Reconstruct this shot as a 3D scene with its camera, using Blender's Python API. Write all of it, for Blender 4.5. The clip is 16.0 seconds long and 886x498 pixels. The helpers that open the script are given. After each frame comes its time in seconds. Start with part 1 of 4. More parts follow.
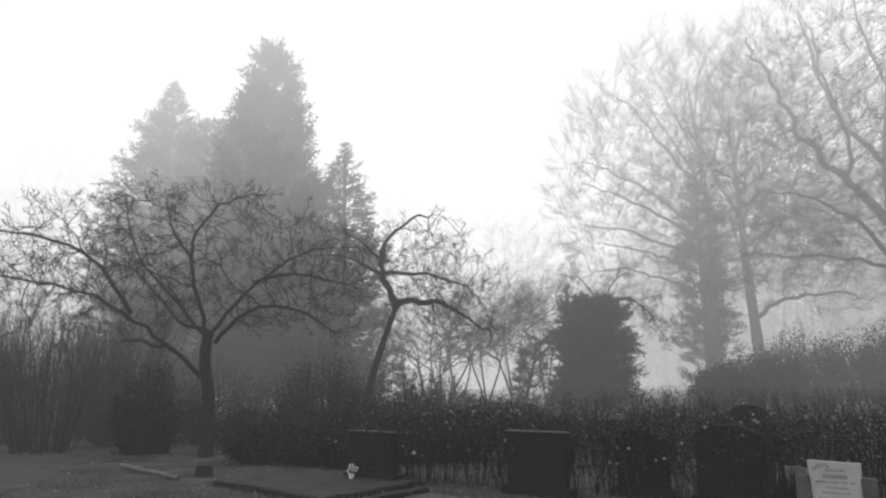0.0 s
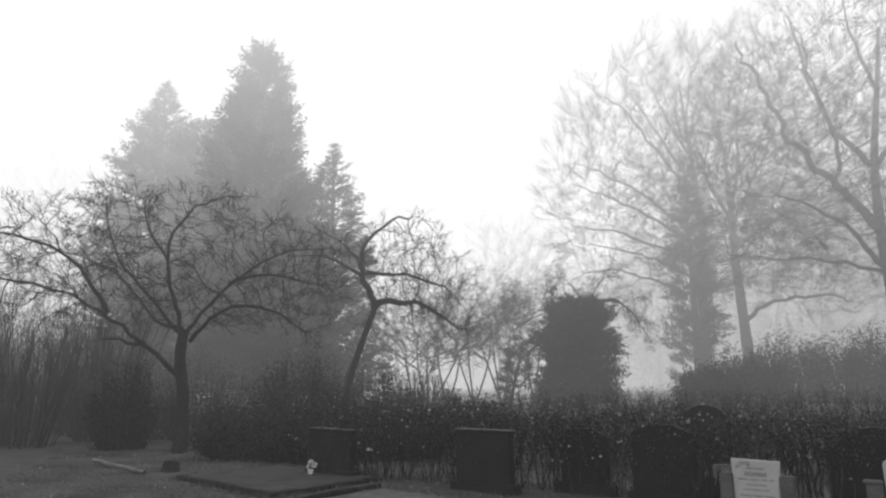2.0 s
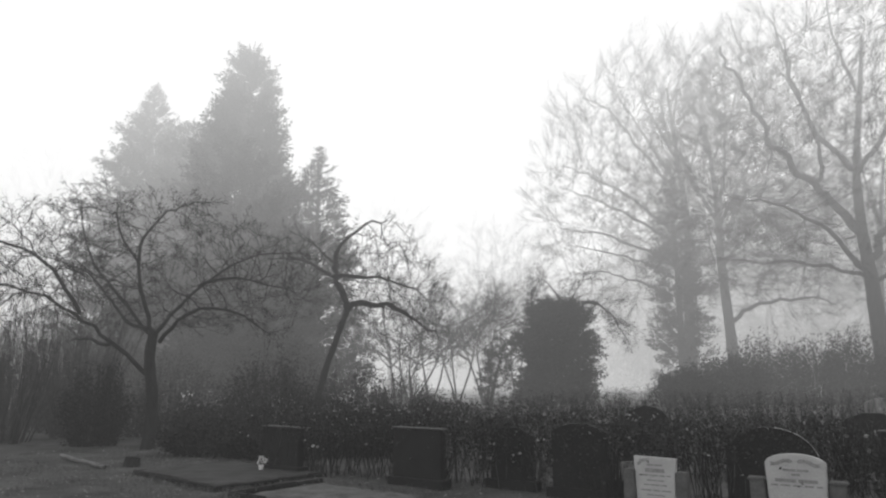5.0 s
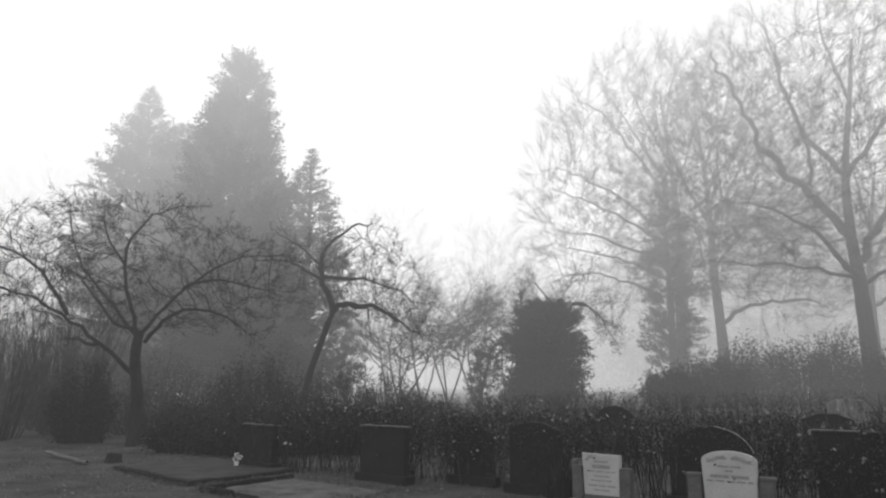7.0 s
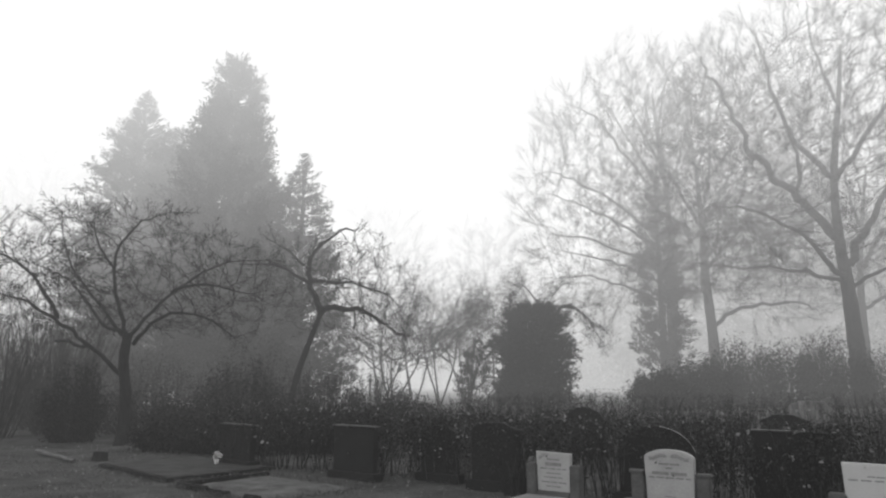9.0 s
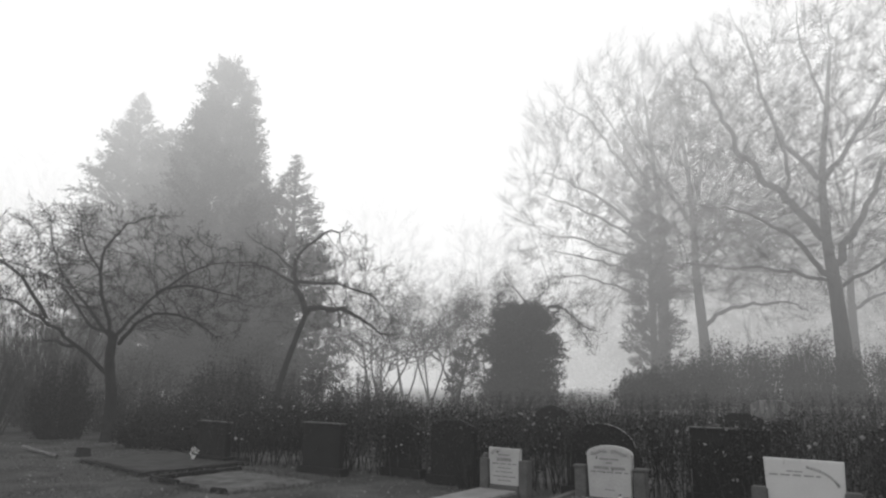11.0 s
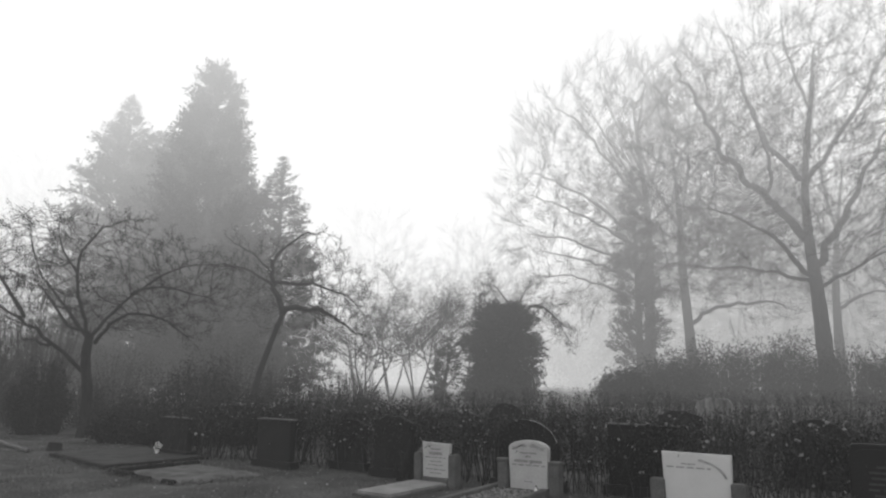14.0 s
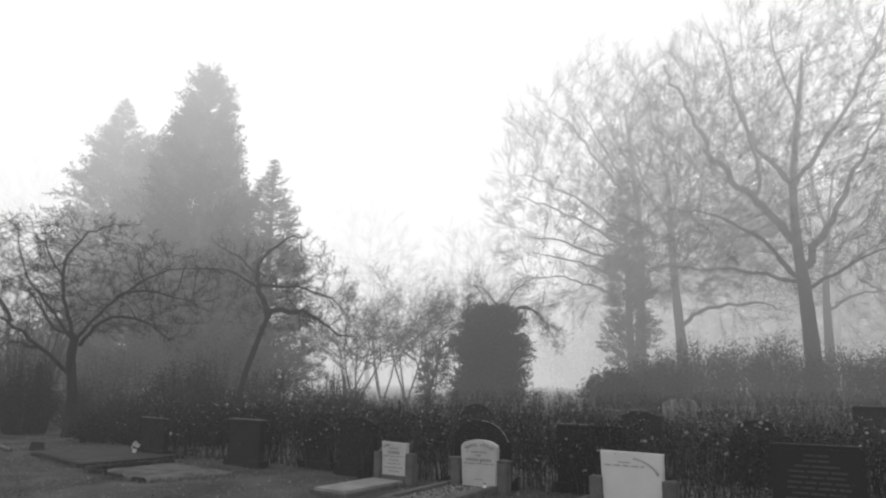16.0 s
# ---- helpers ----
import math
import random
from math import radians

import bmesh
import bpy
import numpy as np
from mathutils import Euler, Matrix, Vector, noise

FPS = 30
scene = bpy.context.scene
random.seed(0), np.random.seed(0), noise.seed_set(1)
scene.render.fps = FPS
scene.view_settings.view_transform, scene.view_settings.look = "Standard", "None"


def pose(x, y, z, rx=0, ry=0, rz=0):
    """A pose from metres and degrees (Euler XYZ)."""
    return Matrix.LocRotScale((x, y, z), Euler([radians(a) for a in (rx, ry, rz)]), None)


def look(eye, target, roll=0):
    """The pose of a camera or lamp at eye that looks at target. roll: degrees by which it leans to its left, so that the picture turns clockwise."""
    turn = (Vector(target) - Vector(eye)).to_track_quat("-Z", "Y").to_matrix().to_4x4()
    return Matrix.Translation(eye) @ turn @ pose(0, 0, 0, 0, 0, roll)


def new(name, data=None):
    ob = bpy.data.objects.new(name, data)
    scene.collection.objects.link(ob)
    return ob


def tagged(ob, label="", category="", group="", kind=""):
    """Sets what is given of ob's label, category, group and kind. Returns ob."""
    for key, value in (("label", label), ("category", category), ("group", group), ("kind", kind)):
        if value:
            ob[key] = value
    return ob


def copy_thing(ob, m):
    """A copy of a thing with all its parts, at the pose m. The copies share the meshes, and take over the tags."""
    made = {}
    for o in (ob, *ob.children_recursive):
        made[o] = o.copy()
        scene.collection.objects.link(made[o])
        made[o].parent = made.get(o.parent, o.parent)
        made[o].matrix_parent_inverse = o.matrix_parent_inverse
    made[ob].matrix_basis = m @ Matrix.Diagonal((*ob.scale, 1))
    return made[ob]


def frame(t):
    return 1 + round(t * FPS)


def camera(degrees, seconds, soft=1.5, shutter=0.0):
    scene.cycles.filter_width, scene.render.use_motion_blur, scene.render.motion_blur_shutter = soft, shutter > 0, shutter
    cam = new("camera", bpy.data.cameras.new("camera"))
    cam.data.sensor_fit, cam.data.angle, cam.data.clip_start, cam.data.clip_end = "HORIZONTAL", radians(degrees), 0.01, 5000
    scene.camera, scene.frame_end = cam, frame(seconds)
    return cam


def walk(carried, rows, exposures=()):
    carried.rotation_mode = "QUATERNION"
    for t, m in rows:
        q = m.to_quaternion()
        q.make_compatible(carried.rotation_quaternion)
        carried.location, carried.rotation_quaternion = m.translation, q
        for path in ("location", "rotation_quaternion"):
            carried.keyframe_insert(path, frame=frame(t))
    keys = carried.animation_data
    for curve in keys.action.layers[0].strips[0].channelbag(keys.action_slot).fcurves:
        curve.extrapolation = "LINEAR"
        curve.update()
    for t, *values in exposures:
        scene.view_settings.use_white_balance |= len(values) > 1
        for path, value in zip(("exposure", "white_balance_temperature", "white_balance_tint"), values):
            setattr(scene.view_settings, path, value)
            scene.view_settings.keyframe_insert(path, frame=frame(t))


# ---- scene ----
cam = camera(66.0, 16.0, soft=2.2)
PATH = [
    (0, (0.108, -0.051, 1.477), (0.089, 1.914, 1.851), -0.8),
    (0.5, (0.285, -0.109, 1.463), (0.265, 1.856, 1.836), -0.7),
    (1, (0.449, -0.188, 1.474), (0.429, 1.777, 1.845), -0.7),
    (1.5, (0.607, -0.262, 1.469), (0.587, 1.703, 1.841), -0.5),
    (2, (0.767, -0.371, 1.473), (0.746, 1.594, 1.845), -0.4),
    (2.5, (0.925, -0.468, 1.468), (0.904, 1.497, 1.841), -0.5),
    (3, (1.082, -0.544, 1.463), (1.061, 1.42, 1.837), -0.4),
    (3.5, (1.234, -0.644, 1.465), (1.212, 1.321, 1.838), -0.3),
    (4, (1.393, -0.723, 1.475), (1.371, 1.242, 1.847), -0.2),
    (6.5, (2.064, -1.25, 1.495), (2.039, 0.715, 1.866), 0.0),
    (7, (2.202, -1.338, 1.495), (2.177, 0.627, 1.866), 0.1),
    (7.5, (2.332, -1.448, 1.502), (2.306, 0.517, 1.873), 0.2),
    (8, (2.448, -1.583, 1.502), (2.421, 0.382, 1.875), 0.2),
    (8.5, (2.572, -1.708, 1.506), (2.544, 0.256, 1.881), 0.2),
    (9, (2.706, -1.842, 1.511), (2.68, 0.122, 1.885), 0.2),
    (11.5, (3.465, -2.437, 1.527), (3.436, -0.472, 1.897), 0.3),
    (12, (3.622, -2.551, 1.528), (3.593, -0.586, 1.898), 0.3),
    (12.5, (3.785, -2.636, 1.53), (3.754, -0.67, 1.897), 0.3),
    (13, (3.951, -2.727, 1.542), (3.92, -0.761, 1.908), 0.3),
    (13.5, (4.103, -2.82, 1.544), (4.072, -0.854, 1.909), 0.4),
    (14, (4.257, -2.93, 1.549), (4.225, -0.964, 1.913), 0.4),
    (14.5, (4.41, -3.041, 1.558), (4.377, -1.074, 1.922), 0.5),
    (15, (4.569, -3.152, 1.565), (4.536, -1.186, 1.93), 0.4),
    (15.5, (4.737, -3.259, 1.57), (4.703, -1.293, 1.935), 0.5),
    (16, (4.914, -3.373, 1.588), (4.879, -1.407, 1.952), 0.4),
]
walk(cam, [(t, look(eye, target, roll)) for t, eye, target, roll in PATH])

# ---- world: self-lit fog under an overcast sky ----
world = bpy.data.worlds.new("foggy_sky")
scene.world = world
world.use_nodes = True
wt = world.node_tree
wt.nodes.clear()
w_out = wt.nodes.new("ShaderNodeOutputWorld")
w_bg = wt.nodes.new("ShaderNodeBackground")
w_sky = wt.nodes.new("ShaderNodeTexSky")
w_sky.sky_type = "NISHITA"
w_sky.sun_disc = False
w_sky.sun_elevation, w_sky.sun_rotation = radians(28), radians(0)
w_bw = wt.nodes.new("ShaderNodeRGBToBW")
w_bg.inputs["Strength"].default_value = 0.12
wt.links.new(w_sky.outputs[0], w_bw.inputs[0])
wt.links.new(w_bw.outputs[0], w_bg.inputs["Color"])
wt.links.new(w_bg.outputs[0], w_out.inputs["Surface"])
# the fog: thin over the ground and thickening with height, most of all over the conifers, and again with distance, all
# shaped to set how pale things look; what it takes from a ray it gives back as its own glow, set to the brightness of
# the overcast sky, and this glow lights the whole scene
FOG_LOW, FOG_RISE, FOG_FAR, FOG_GLOW = 0.0016, 0.00016, 0.009, 1.02
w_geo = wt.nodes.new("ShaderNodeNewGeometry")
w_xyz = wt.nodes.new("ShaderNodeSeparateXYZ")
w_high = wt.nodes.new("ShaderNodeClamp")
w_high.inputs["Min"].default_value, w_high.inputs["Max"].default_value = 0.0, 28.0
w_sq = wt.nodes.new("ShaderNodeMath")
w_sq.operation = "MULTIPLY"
# rise with height weakened to the right, to set the trees' paleness there
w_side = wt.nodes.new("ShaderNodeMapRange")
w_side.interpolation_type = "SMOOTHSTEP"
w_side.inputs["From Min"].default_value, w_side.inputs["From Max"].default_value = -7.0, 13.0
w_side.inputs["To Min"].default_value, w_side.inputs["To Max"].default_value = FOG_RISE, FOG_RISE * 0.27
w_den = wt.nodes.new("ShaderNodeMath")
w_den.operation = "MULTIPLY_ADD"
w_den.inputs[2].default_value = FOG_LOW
# made-up ramp along depth: extra fog pales whatever stands further off
w_far = wt.nodes.new("ShaderNodeMapRange")
w_far.inputs["From Min"].default_value, w_far.inputs["From Max"].default_value = 14.0, 50.0
w_far.inputs["To Min"].default_value, w_far.inputs["To Max"].default_value = 0.0, FOG_FAR
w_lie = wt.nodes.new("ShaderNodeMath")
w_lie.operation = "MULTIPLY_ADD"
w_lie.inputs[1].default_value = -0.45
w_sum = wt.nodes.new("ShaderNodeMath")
w_abs = wt.nodes.new("ShaderNodeVolumeAbsorption")
w_abs.inputs["Color"].default_value = (0, 0, 0, 1)
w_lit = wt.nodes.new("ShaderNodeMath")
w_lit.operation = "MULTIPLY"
w_lit.inputs[1].default_value = FOG_GLOW
# the fog emits by itself, in place of light scattered from the sky
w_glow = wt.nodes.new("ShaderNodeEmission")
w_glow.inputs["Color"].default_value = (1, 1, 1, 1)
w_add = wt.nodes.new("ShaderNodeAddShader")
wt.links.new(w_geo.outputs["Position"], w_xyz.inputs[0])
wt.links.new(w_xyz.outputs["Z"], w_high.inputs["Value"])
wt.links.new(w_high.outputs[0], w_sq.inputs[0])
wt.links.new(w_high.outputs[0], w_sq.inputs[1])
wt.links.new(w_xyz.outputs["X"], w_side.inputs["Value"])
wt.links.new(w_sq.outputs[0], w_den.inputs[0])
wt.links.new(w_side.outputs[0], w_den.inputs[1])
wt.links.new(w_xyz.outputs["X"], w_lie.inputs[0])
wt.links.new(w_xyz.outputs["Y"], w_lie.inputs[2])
wt.links.new(w_lie.outputs[0], w_far.inputs["Value"])
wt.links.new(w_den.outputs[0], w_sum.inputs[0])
wt.links.new(w_far.outputs[0], w_sum.inputs[1])
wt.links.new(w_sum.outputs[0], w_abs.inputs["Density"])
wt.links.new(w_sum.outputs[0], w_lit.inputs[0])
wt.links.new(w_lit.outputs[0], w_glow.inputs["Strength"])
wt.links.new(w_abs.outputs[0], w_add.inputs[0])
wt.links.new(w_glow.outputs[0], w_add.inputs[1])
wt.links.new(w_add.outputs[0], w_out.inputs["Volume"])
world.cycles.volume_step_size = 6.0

sun = new("sun", bpy.data.lights.new("sun", "SUN"))
sun.data.energy, sun.data.angle = 0.6, radians(20)
sun.matrix_world = look((0, 60, 40), (0, 0, 0))


# ---- materials (the film is black and white, so all are neutral greys) ----
def mat(name, lo, hi, scale=4.0, rough=0.9, bump=0.3, fine=40.0, spec=0.25, per_object=0.0, island=0.0, stretch=(1, 1, 1), floor=0.32):
    m = bpy.data.materials.new(name)
    m.use_nodes = True
    nt = m.node_tree
    bsdf = nt.nodes["Principled BSDF"]
    bsdf.inputs["Roughness"].default_value = rough
    bsdf.inputs["Specular IOR Level"].default_value = spec
    co = nt.nodes.new("ShaderNodeTexCoord")
    mp = nt.nodes.new("ShaderNodeMapping")
    mp.inputs["Scale"].default_value = stretch
    nt.links.new(co.outputs["Object"], mp.inputs["Vector"])
    a = nt.nodes.new("ShaderNodeTexNoise")
    a.inputs["Scale"].default_value, a.inputs["Detail"].default_value = scale, 5
    b = nt.nodes.new("ShaderNodeTexNoise")
    b.inputs["Scale"].default_value, b.inputs["Detail"].default_value = fine, 4
    nt.links.new(mp.outputs[0], a.inputs["Vector"])
    nt.links.new(mp.outputs[0], b.inputs["Vector"])
    mix = nt.nodes.new("ShaderNodeMath")
    mix.operation = "MULTIPLY_ADD"
    mix.inputs[1].default_value = 0.4
    nt.links.new(b.outputs["Fac"], mix.inputs[0])
    half = nt.nodes.new("ShaderNodeMath")
    half.operation = "MULTIPLY"
    half.inputs[1].default_value = 0.6
    nt.links.new(a.outputs["Fac"], half.inputs[0])
    nt.links.new(half.outputs[0], mix.inputs[2])
    value = mix.outputs[0]
    if per_object or island:
        src = nt.nodes.new("ShaderNodeObjectInfo" if per_object else "ShaderNodeNewGeometry")
        add = nt.nodes.new("ShaderNodeMath")
        add.operation = "MULTIPLY_ADD"
        add.inputs[1].default_value = per_object or island
        nt.links.new(src.outputs["Random" if per_object else "Random Per Island"], add.inputs[0])
        nt.links.new(value, add.inputs[2])
        value = add.outputs[0]
    ramp = nt.nodes.new("ShaderNodeMapRange")
    ramp.inputs["From Min"].default_value = floor
    ramp.inputs["From Max"].default_value = 0.68 + (per_object or island)
    ramp.inputs["To Min"].default_value, ramp.inputs["To Max"].default_value = lo, hi
    nt.links.new(value, ramp.inputs["Value"])
    nt.links.new(ramp.outputs[0], bsdf.inputs["Base Color"])
    if bump:
        bp = nt.nodes.new("ShaderNodeBump")
        bp.inputs["Strength"].default_value, bp.inputs["Distance"].default_value = bump, 0.02
        nt.links.new(mix.outputs[0], bp.inputs["Height"])
        nt.links.new(bp.outputs[0], bsdf.inputs["Normal"])
    return m


M_GROUND = mat("trodden_earth", 0.015, 0.088, 1.1, 0.95, 1.0, 34, floor=0.36)
M_PATH = mat("path_sand", 0.04, 0.075, 1.5, 0.95, 0.5, 60)
M_MARBLE = mat("weathered_marble", 0.27, 0.42, 3.0, 0.55, 0.15, 60, 0.4)
M_WHITE = mat("smooth_white_stone", 0.42, 0.54, 2.0, 0.45, 0.08, 80, 0.4)
M_CONCRETE = mat("mossy_concrete", 0.05, 0.11, 5.0, 0.9, 0.4, 50)
M_DARKSTONE = mat("dark_weathered_stone", 0.004, 0.013, 4.0, 0.75, 0.3, 40)
M_GRANITE = mat("polished_black_granite", 0.006, 0.014, 60.0, 0.45, 0.03, 200, 0.18)
M_LETTER = mat("letter_paint", 0.16, 0.26, 30, 0.8, 0.1)
M_LETTER_PALE = mat("worn_pale_letters", 0.024, 0.05, 30, 0.8, 0.1)
M_LICHEN = mat("lichen_streaked_stone", 0.04, 0.24, 5.0, 0.85, 0.3, 30, stretch=(2.5, 2.5, 0.5))
M_RELIEF = mat("carved_relief", 0.21, 0.33, 20, 0.8, 0.2)
M_SLAB = mat("pale_grave_slab", 0.10, 0.24, 3.0, 0.7, 0.2, 60)
M_SLAB_OLD = mat("old_mossy_slab", 0.02, 0.13, 3.5, 0.9, 0.8, 45)
M_BED = mat("dark_grave_bed", 0.02, 0.05, 2.5, 0.85, 0.5, 35)
M_GRAVEL = mat("gravel", 0.06, 0.22, 40, 0.9, 0.2, 90, island=0.8)
M_BARK = mat("wet_bark", 0.008, 0.028, 6, 0.9, 0.6, 30, stretch=(1, 1, 0.25))
M_TWIG = mat("twigs", 0.010, 0.030, 3, 0.9, 0.0)
M_STEM = mat("hedge_stems", 0.006, 0.10, 1.1, 0.85, 0.0, 9, island=0.15, floor=0.54)
M_SHOOT = mat("grey_shoots", 0.006, 0.06, 1.6, 0.85, 0.0, 9, island=0.2)
M_LEAF = mat("dry_hedge_leaves", 0.006, 0.032, 2.0, 0.8, 0.0, 9, island=0.35)
M_NEEDLE = mat("conifer_sprays", 0.014, 0.042, 1.2, 0.85, 0.0, 9, island=0.25)
M_EVERGREEN = mat("evergreen_leaves", 0.010, 0.032, 1.5, 0.7, 0.0, 9, 0.12, island=0.25)
M_GRASS = mat("winter_grass", 0.03, 0.15, 1.2, 0.85, 0.0, 9, island=0.3)
M_LITTER = mat("fallen_leaves", 0.04, 0.24, 2, 0.85, 0.0, 9, island=0.5)
M_WHITEPOT = mat("white_plastic", 0.55, 0.7, 8, 0.5, 0.0)
M_PETAL = mat("white_petals", 0.45, 0.68, 20, 0.7, 0.0, island=0.2)
M_WOOD = mat("grey_wood", 0.07, 0.17, 5, 0.85, 0.5, 40, stretch=(0.3, 1, 1))


# ---- building helpers ----
def mesh_object(name, verts, faces, material, parent=None, label="", smooth=False):
    """A mesh of triangles or quads; verts and faces may be arrays."""
    me = bpy.data.meshes.new(name)
    if isinstance(verts, np.ndarray):
        n, k = faces.shape
        me.vertices.add(len(verts))
        me.vertices.foreach_set("co", verts.astype(np.float32).ravel())
        me.loops.add(n * k)
        me.loops.foreach_set("vertex_index", faces.astype(np.int32).ravel())
        me.polygons.add(n)
        me.polygons.foreach_set("loop_start", np.arange(0, n * k, k, dtype=np.int32))
        me.update(calc_edges=True)
    else:
        me.from_pydata([tuple(v) for v in verts], [], faces)
    me.polygons.foreach_set("use_smooth", [smooth] * len(me.polygons))
    me.materials.append(material)
    ob = new(name, me)
    ob.parent = parent
    if label:
        ob["label"] = label
    return ob


def part(name, bm, material, parent, label=""):
    me = bpy.data.meshes.new(name)
    bmesh.ops.recalc_face_normals(bm, faces=bm.faces[:])
    bm.to_mesh(me)
    bm.free()
    me.materials.append(material)
    ob = new(name, me)
    ob.parent = parent
    if label:
        ob["label"] = label
    return ob


def thing(name, m, label, category, group="", kind=""):
    ob = new(name)
    ob.matrix_world = m
    ob.empty_display_size = 0.1
    return tagged(ob, label, category, group, kind)


def box(bm, x0, x1, y0, y1, z0, z1, bevel=0.012):
    g = bmesh.ops.create_cube(bm, size=1.0)
    vs = g["verts"]
    bmesh.ops.scale(bm, vec=(x1 - x0, y1 - y0, z1 - z0), verts=vs)
    bmesh.ops.translate(bm, vec=((x0 + x1) / 2, (y0 + y1) / 2, (z0 + z1) / 2), verts=vs)
    if bevel:
        es = list({e for v in vs for e in v.link_edges})
        bmesh.ops.bevel(bm, geom=es, offset=bevel, segments=2, affect="EDGES")
    return bm


def boxed(*a, **k):
    return box(bmesh.new(), *a, **k)


def profile_slab(points, depth, bevel=0.012):
    """A standing slab: outline in x, z, with its front at y = -depth / 2."""
    bm = bmesh.new()
    vs = [bm.verts.new((x, -depth / 2, z)) for x, z in points]
    f = bm.faces.new(vs)
    ex = bmesh.ops.extrude_face_region(bm, geom=[f])
    bmesh.ops.translate(bm, vec=(0, depth, 0), verts=[g for g in ex["geom"] if isinstance(g, bmesh.types.BMVert)])
    if bevel:
        bmesh.ops.bevel(bm, geom=[e for e in bm.edges if abs(e.verts[0].co.y - e.verts[1].co.y) < 1e-5], offset=bevel, segments=2, affect="EDGES")
    return bm


class Strands:
    """Gathers faces of four corners into one mesh, and stamps copies of what another has gathered."""

    def __init__(self):
        self.v, self.f, self.blocks = [], [], []

    def arrays(self):
        vs, fs, n = [], [], 0
        own = [(np.array([tuple(v) for v in self.v]), np.array(self.f))] if self.v else []
        for v, f in own + self.blocks:
            vs.append(v)
            fs.append(f + n)
            n += len(v)
        return np.concatenate(vs), np.concatenate(fs)

    def stamp(self, pattern, p, way, size, turn):
        m = way.to_track_quat("Z", "Y").to_matrix() @ Matrix.Rotation(turn, 3, "Z")
        self.blocks.append((pattern[0] @ (np.array(m).T * size) + np.array(p), pattern[1]))

    def make(self, name, material, parent, label="", smooth=False, kind=""):
        ob = mesh_object(name, *self.arrays(), material, parent, label, smooth)
        return tagged(ob, kind=kind)


class Tubes(Strands):
    """Bent tapered tubes."""

    def add(self, pts, radii, sides=4):
        base = len(self.v)
        n = len(pts)
        for i, p in enumerate(pts):
            d = (pts[min(i + 1, n - 1)] - pts[max(i - 1, 0)]).normalized()
            a = d.orthogonal().normalized() if i == 0 else (a - d * a.dot(d)).normalized()
            b = d.cross(a)
            for k in range(sides):
                t = 2 * math.pi * k / sides
                self.v.append(p + (a * math.cos(t) + b * math.sin(t)) * radii[i])
        for i in range(n - 1):
            for k in range(sides):
                k2 = (k + 1) % sides
                self.f.append((base + i * sides + k, base + i * sides + k2, base + (i + 1) * sides + k2, base + (i + 1) * sides + k))


class Blades(Strands):
    """Small leaves and blades, each folded along its middle."""

    def add(self, p, along, side, length, width, fold=0.25):
        n = len(self.v)
        up = along.cross(side)
        self.v += [p, p + along * length * 0.5 + side * width + up * width * fold, p + along * length, p + along * length * 0.5 - side * width + up * width * fold]
        self.f += [(n, n + 1, n + 2, n + 3)]


def rand_dir(rng):
    while True:
        v = Vector((rng.uniform(-1, 1), rng.uniform(-1, 1), rng.uniform(-1, 1)))
        if 0.05 < v.length < 1:
            return v.normalized()


def wander(rng, start, way, length, steps, bend, pull):
    """A crooked line that starts along way and is drawn towards pull."""
    pts, d = [start], way.normalized()
    for _ in range(steps):
        d = (d + rand_dir(rng) * bend + pull).normalized()
        pts.append(pts[-1] + d * (length / steps))
    return pts


def spread(rng, d, angle):
    """A direction at about that angle, in degrees, off d."""
    side = rand_dir(rng)
    side = (side - d * side.dot(d)).normalized()
    a = radians(angle * rng.uniform(0.7, 1.3))
    return d * math.cos(a) + side * math.sin(a)


def branch_out(rng, tubes, pts, r0, levels, leaves=None):
    """Sets side branches along a limb, and theirs in turn. levels: (count, length, angle, bend, pull z, first)."""
    if not levels:
        if leaves is not None and rng.random() < leaves[1]:
            leaves[0].add(pts[-1], rand_dir(rng), rand_dir(rng), leaves[2], leaves[2] * 0.35)
        return
    count, length, angle, bend, pull, first = levels[0]
    total = len(pts) - 1
    for i in range(count):
        s = first + (1 - first) * (i + rng.random()) / count
        k = min(int(s * total), total - 1)
        f = s * total - k
        p = pts[k].lerp(pts[k + 1], f)
        d = (pts[k + 1] - pts[k]).normalized()
        size = length * rng.uniform(0.6, 1.25) * (1.15 - 0.5 * s)
        r = max(r0 * (1 - 0.75 * s) * 0.62, 0.004)
        steps = 5 if len(levels) > 2 else (4 if len(levels) > 1 else 3)
        line = wander(rng, p, spread(rng, d, angle), size, steps, bend, Vector((0, 0, pull)))
        rs = [r * (1 - 0.8 * j / steps) for j in range(steps + 1)]
        tubes.add(line, rs, 5 if len(levels) > 2 else 3)
        branch_out(rng, tubes, line, r, levels[1:], leaves)


def smooth_line(points, n=4):
    """A rounded line through a few points."""
    ps = [Vector(p) for p in points]
    out = []
    for i in range(len(ps) - 1):
        p0, p1, p2, p3 = ps[max(i - 1, 0)], ps[i], ps[i + 1], ps[min(i + 2, len(ps) - 1)]
        for k in range(n):
            t = k / n
            out.append(0.5 * (2 * p1 + (p2 - p0) * t + (2 * p0 - 5 * p1 + 4 * p2 - p3) * t * t + (3 * p1 - p0 - 3 * p2 + p3) * t ** 3))
    return out + [ps[-1]]


Z = Vector((0, 0, 1))


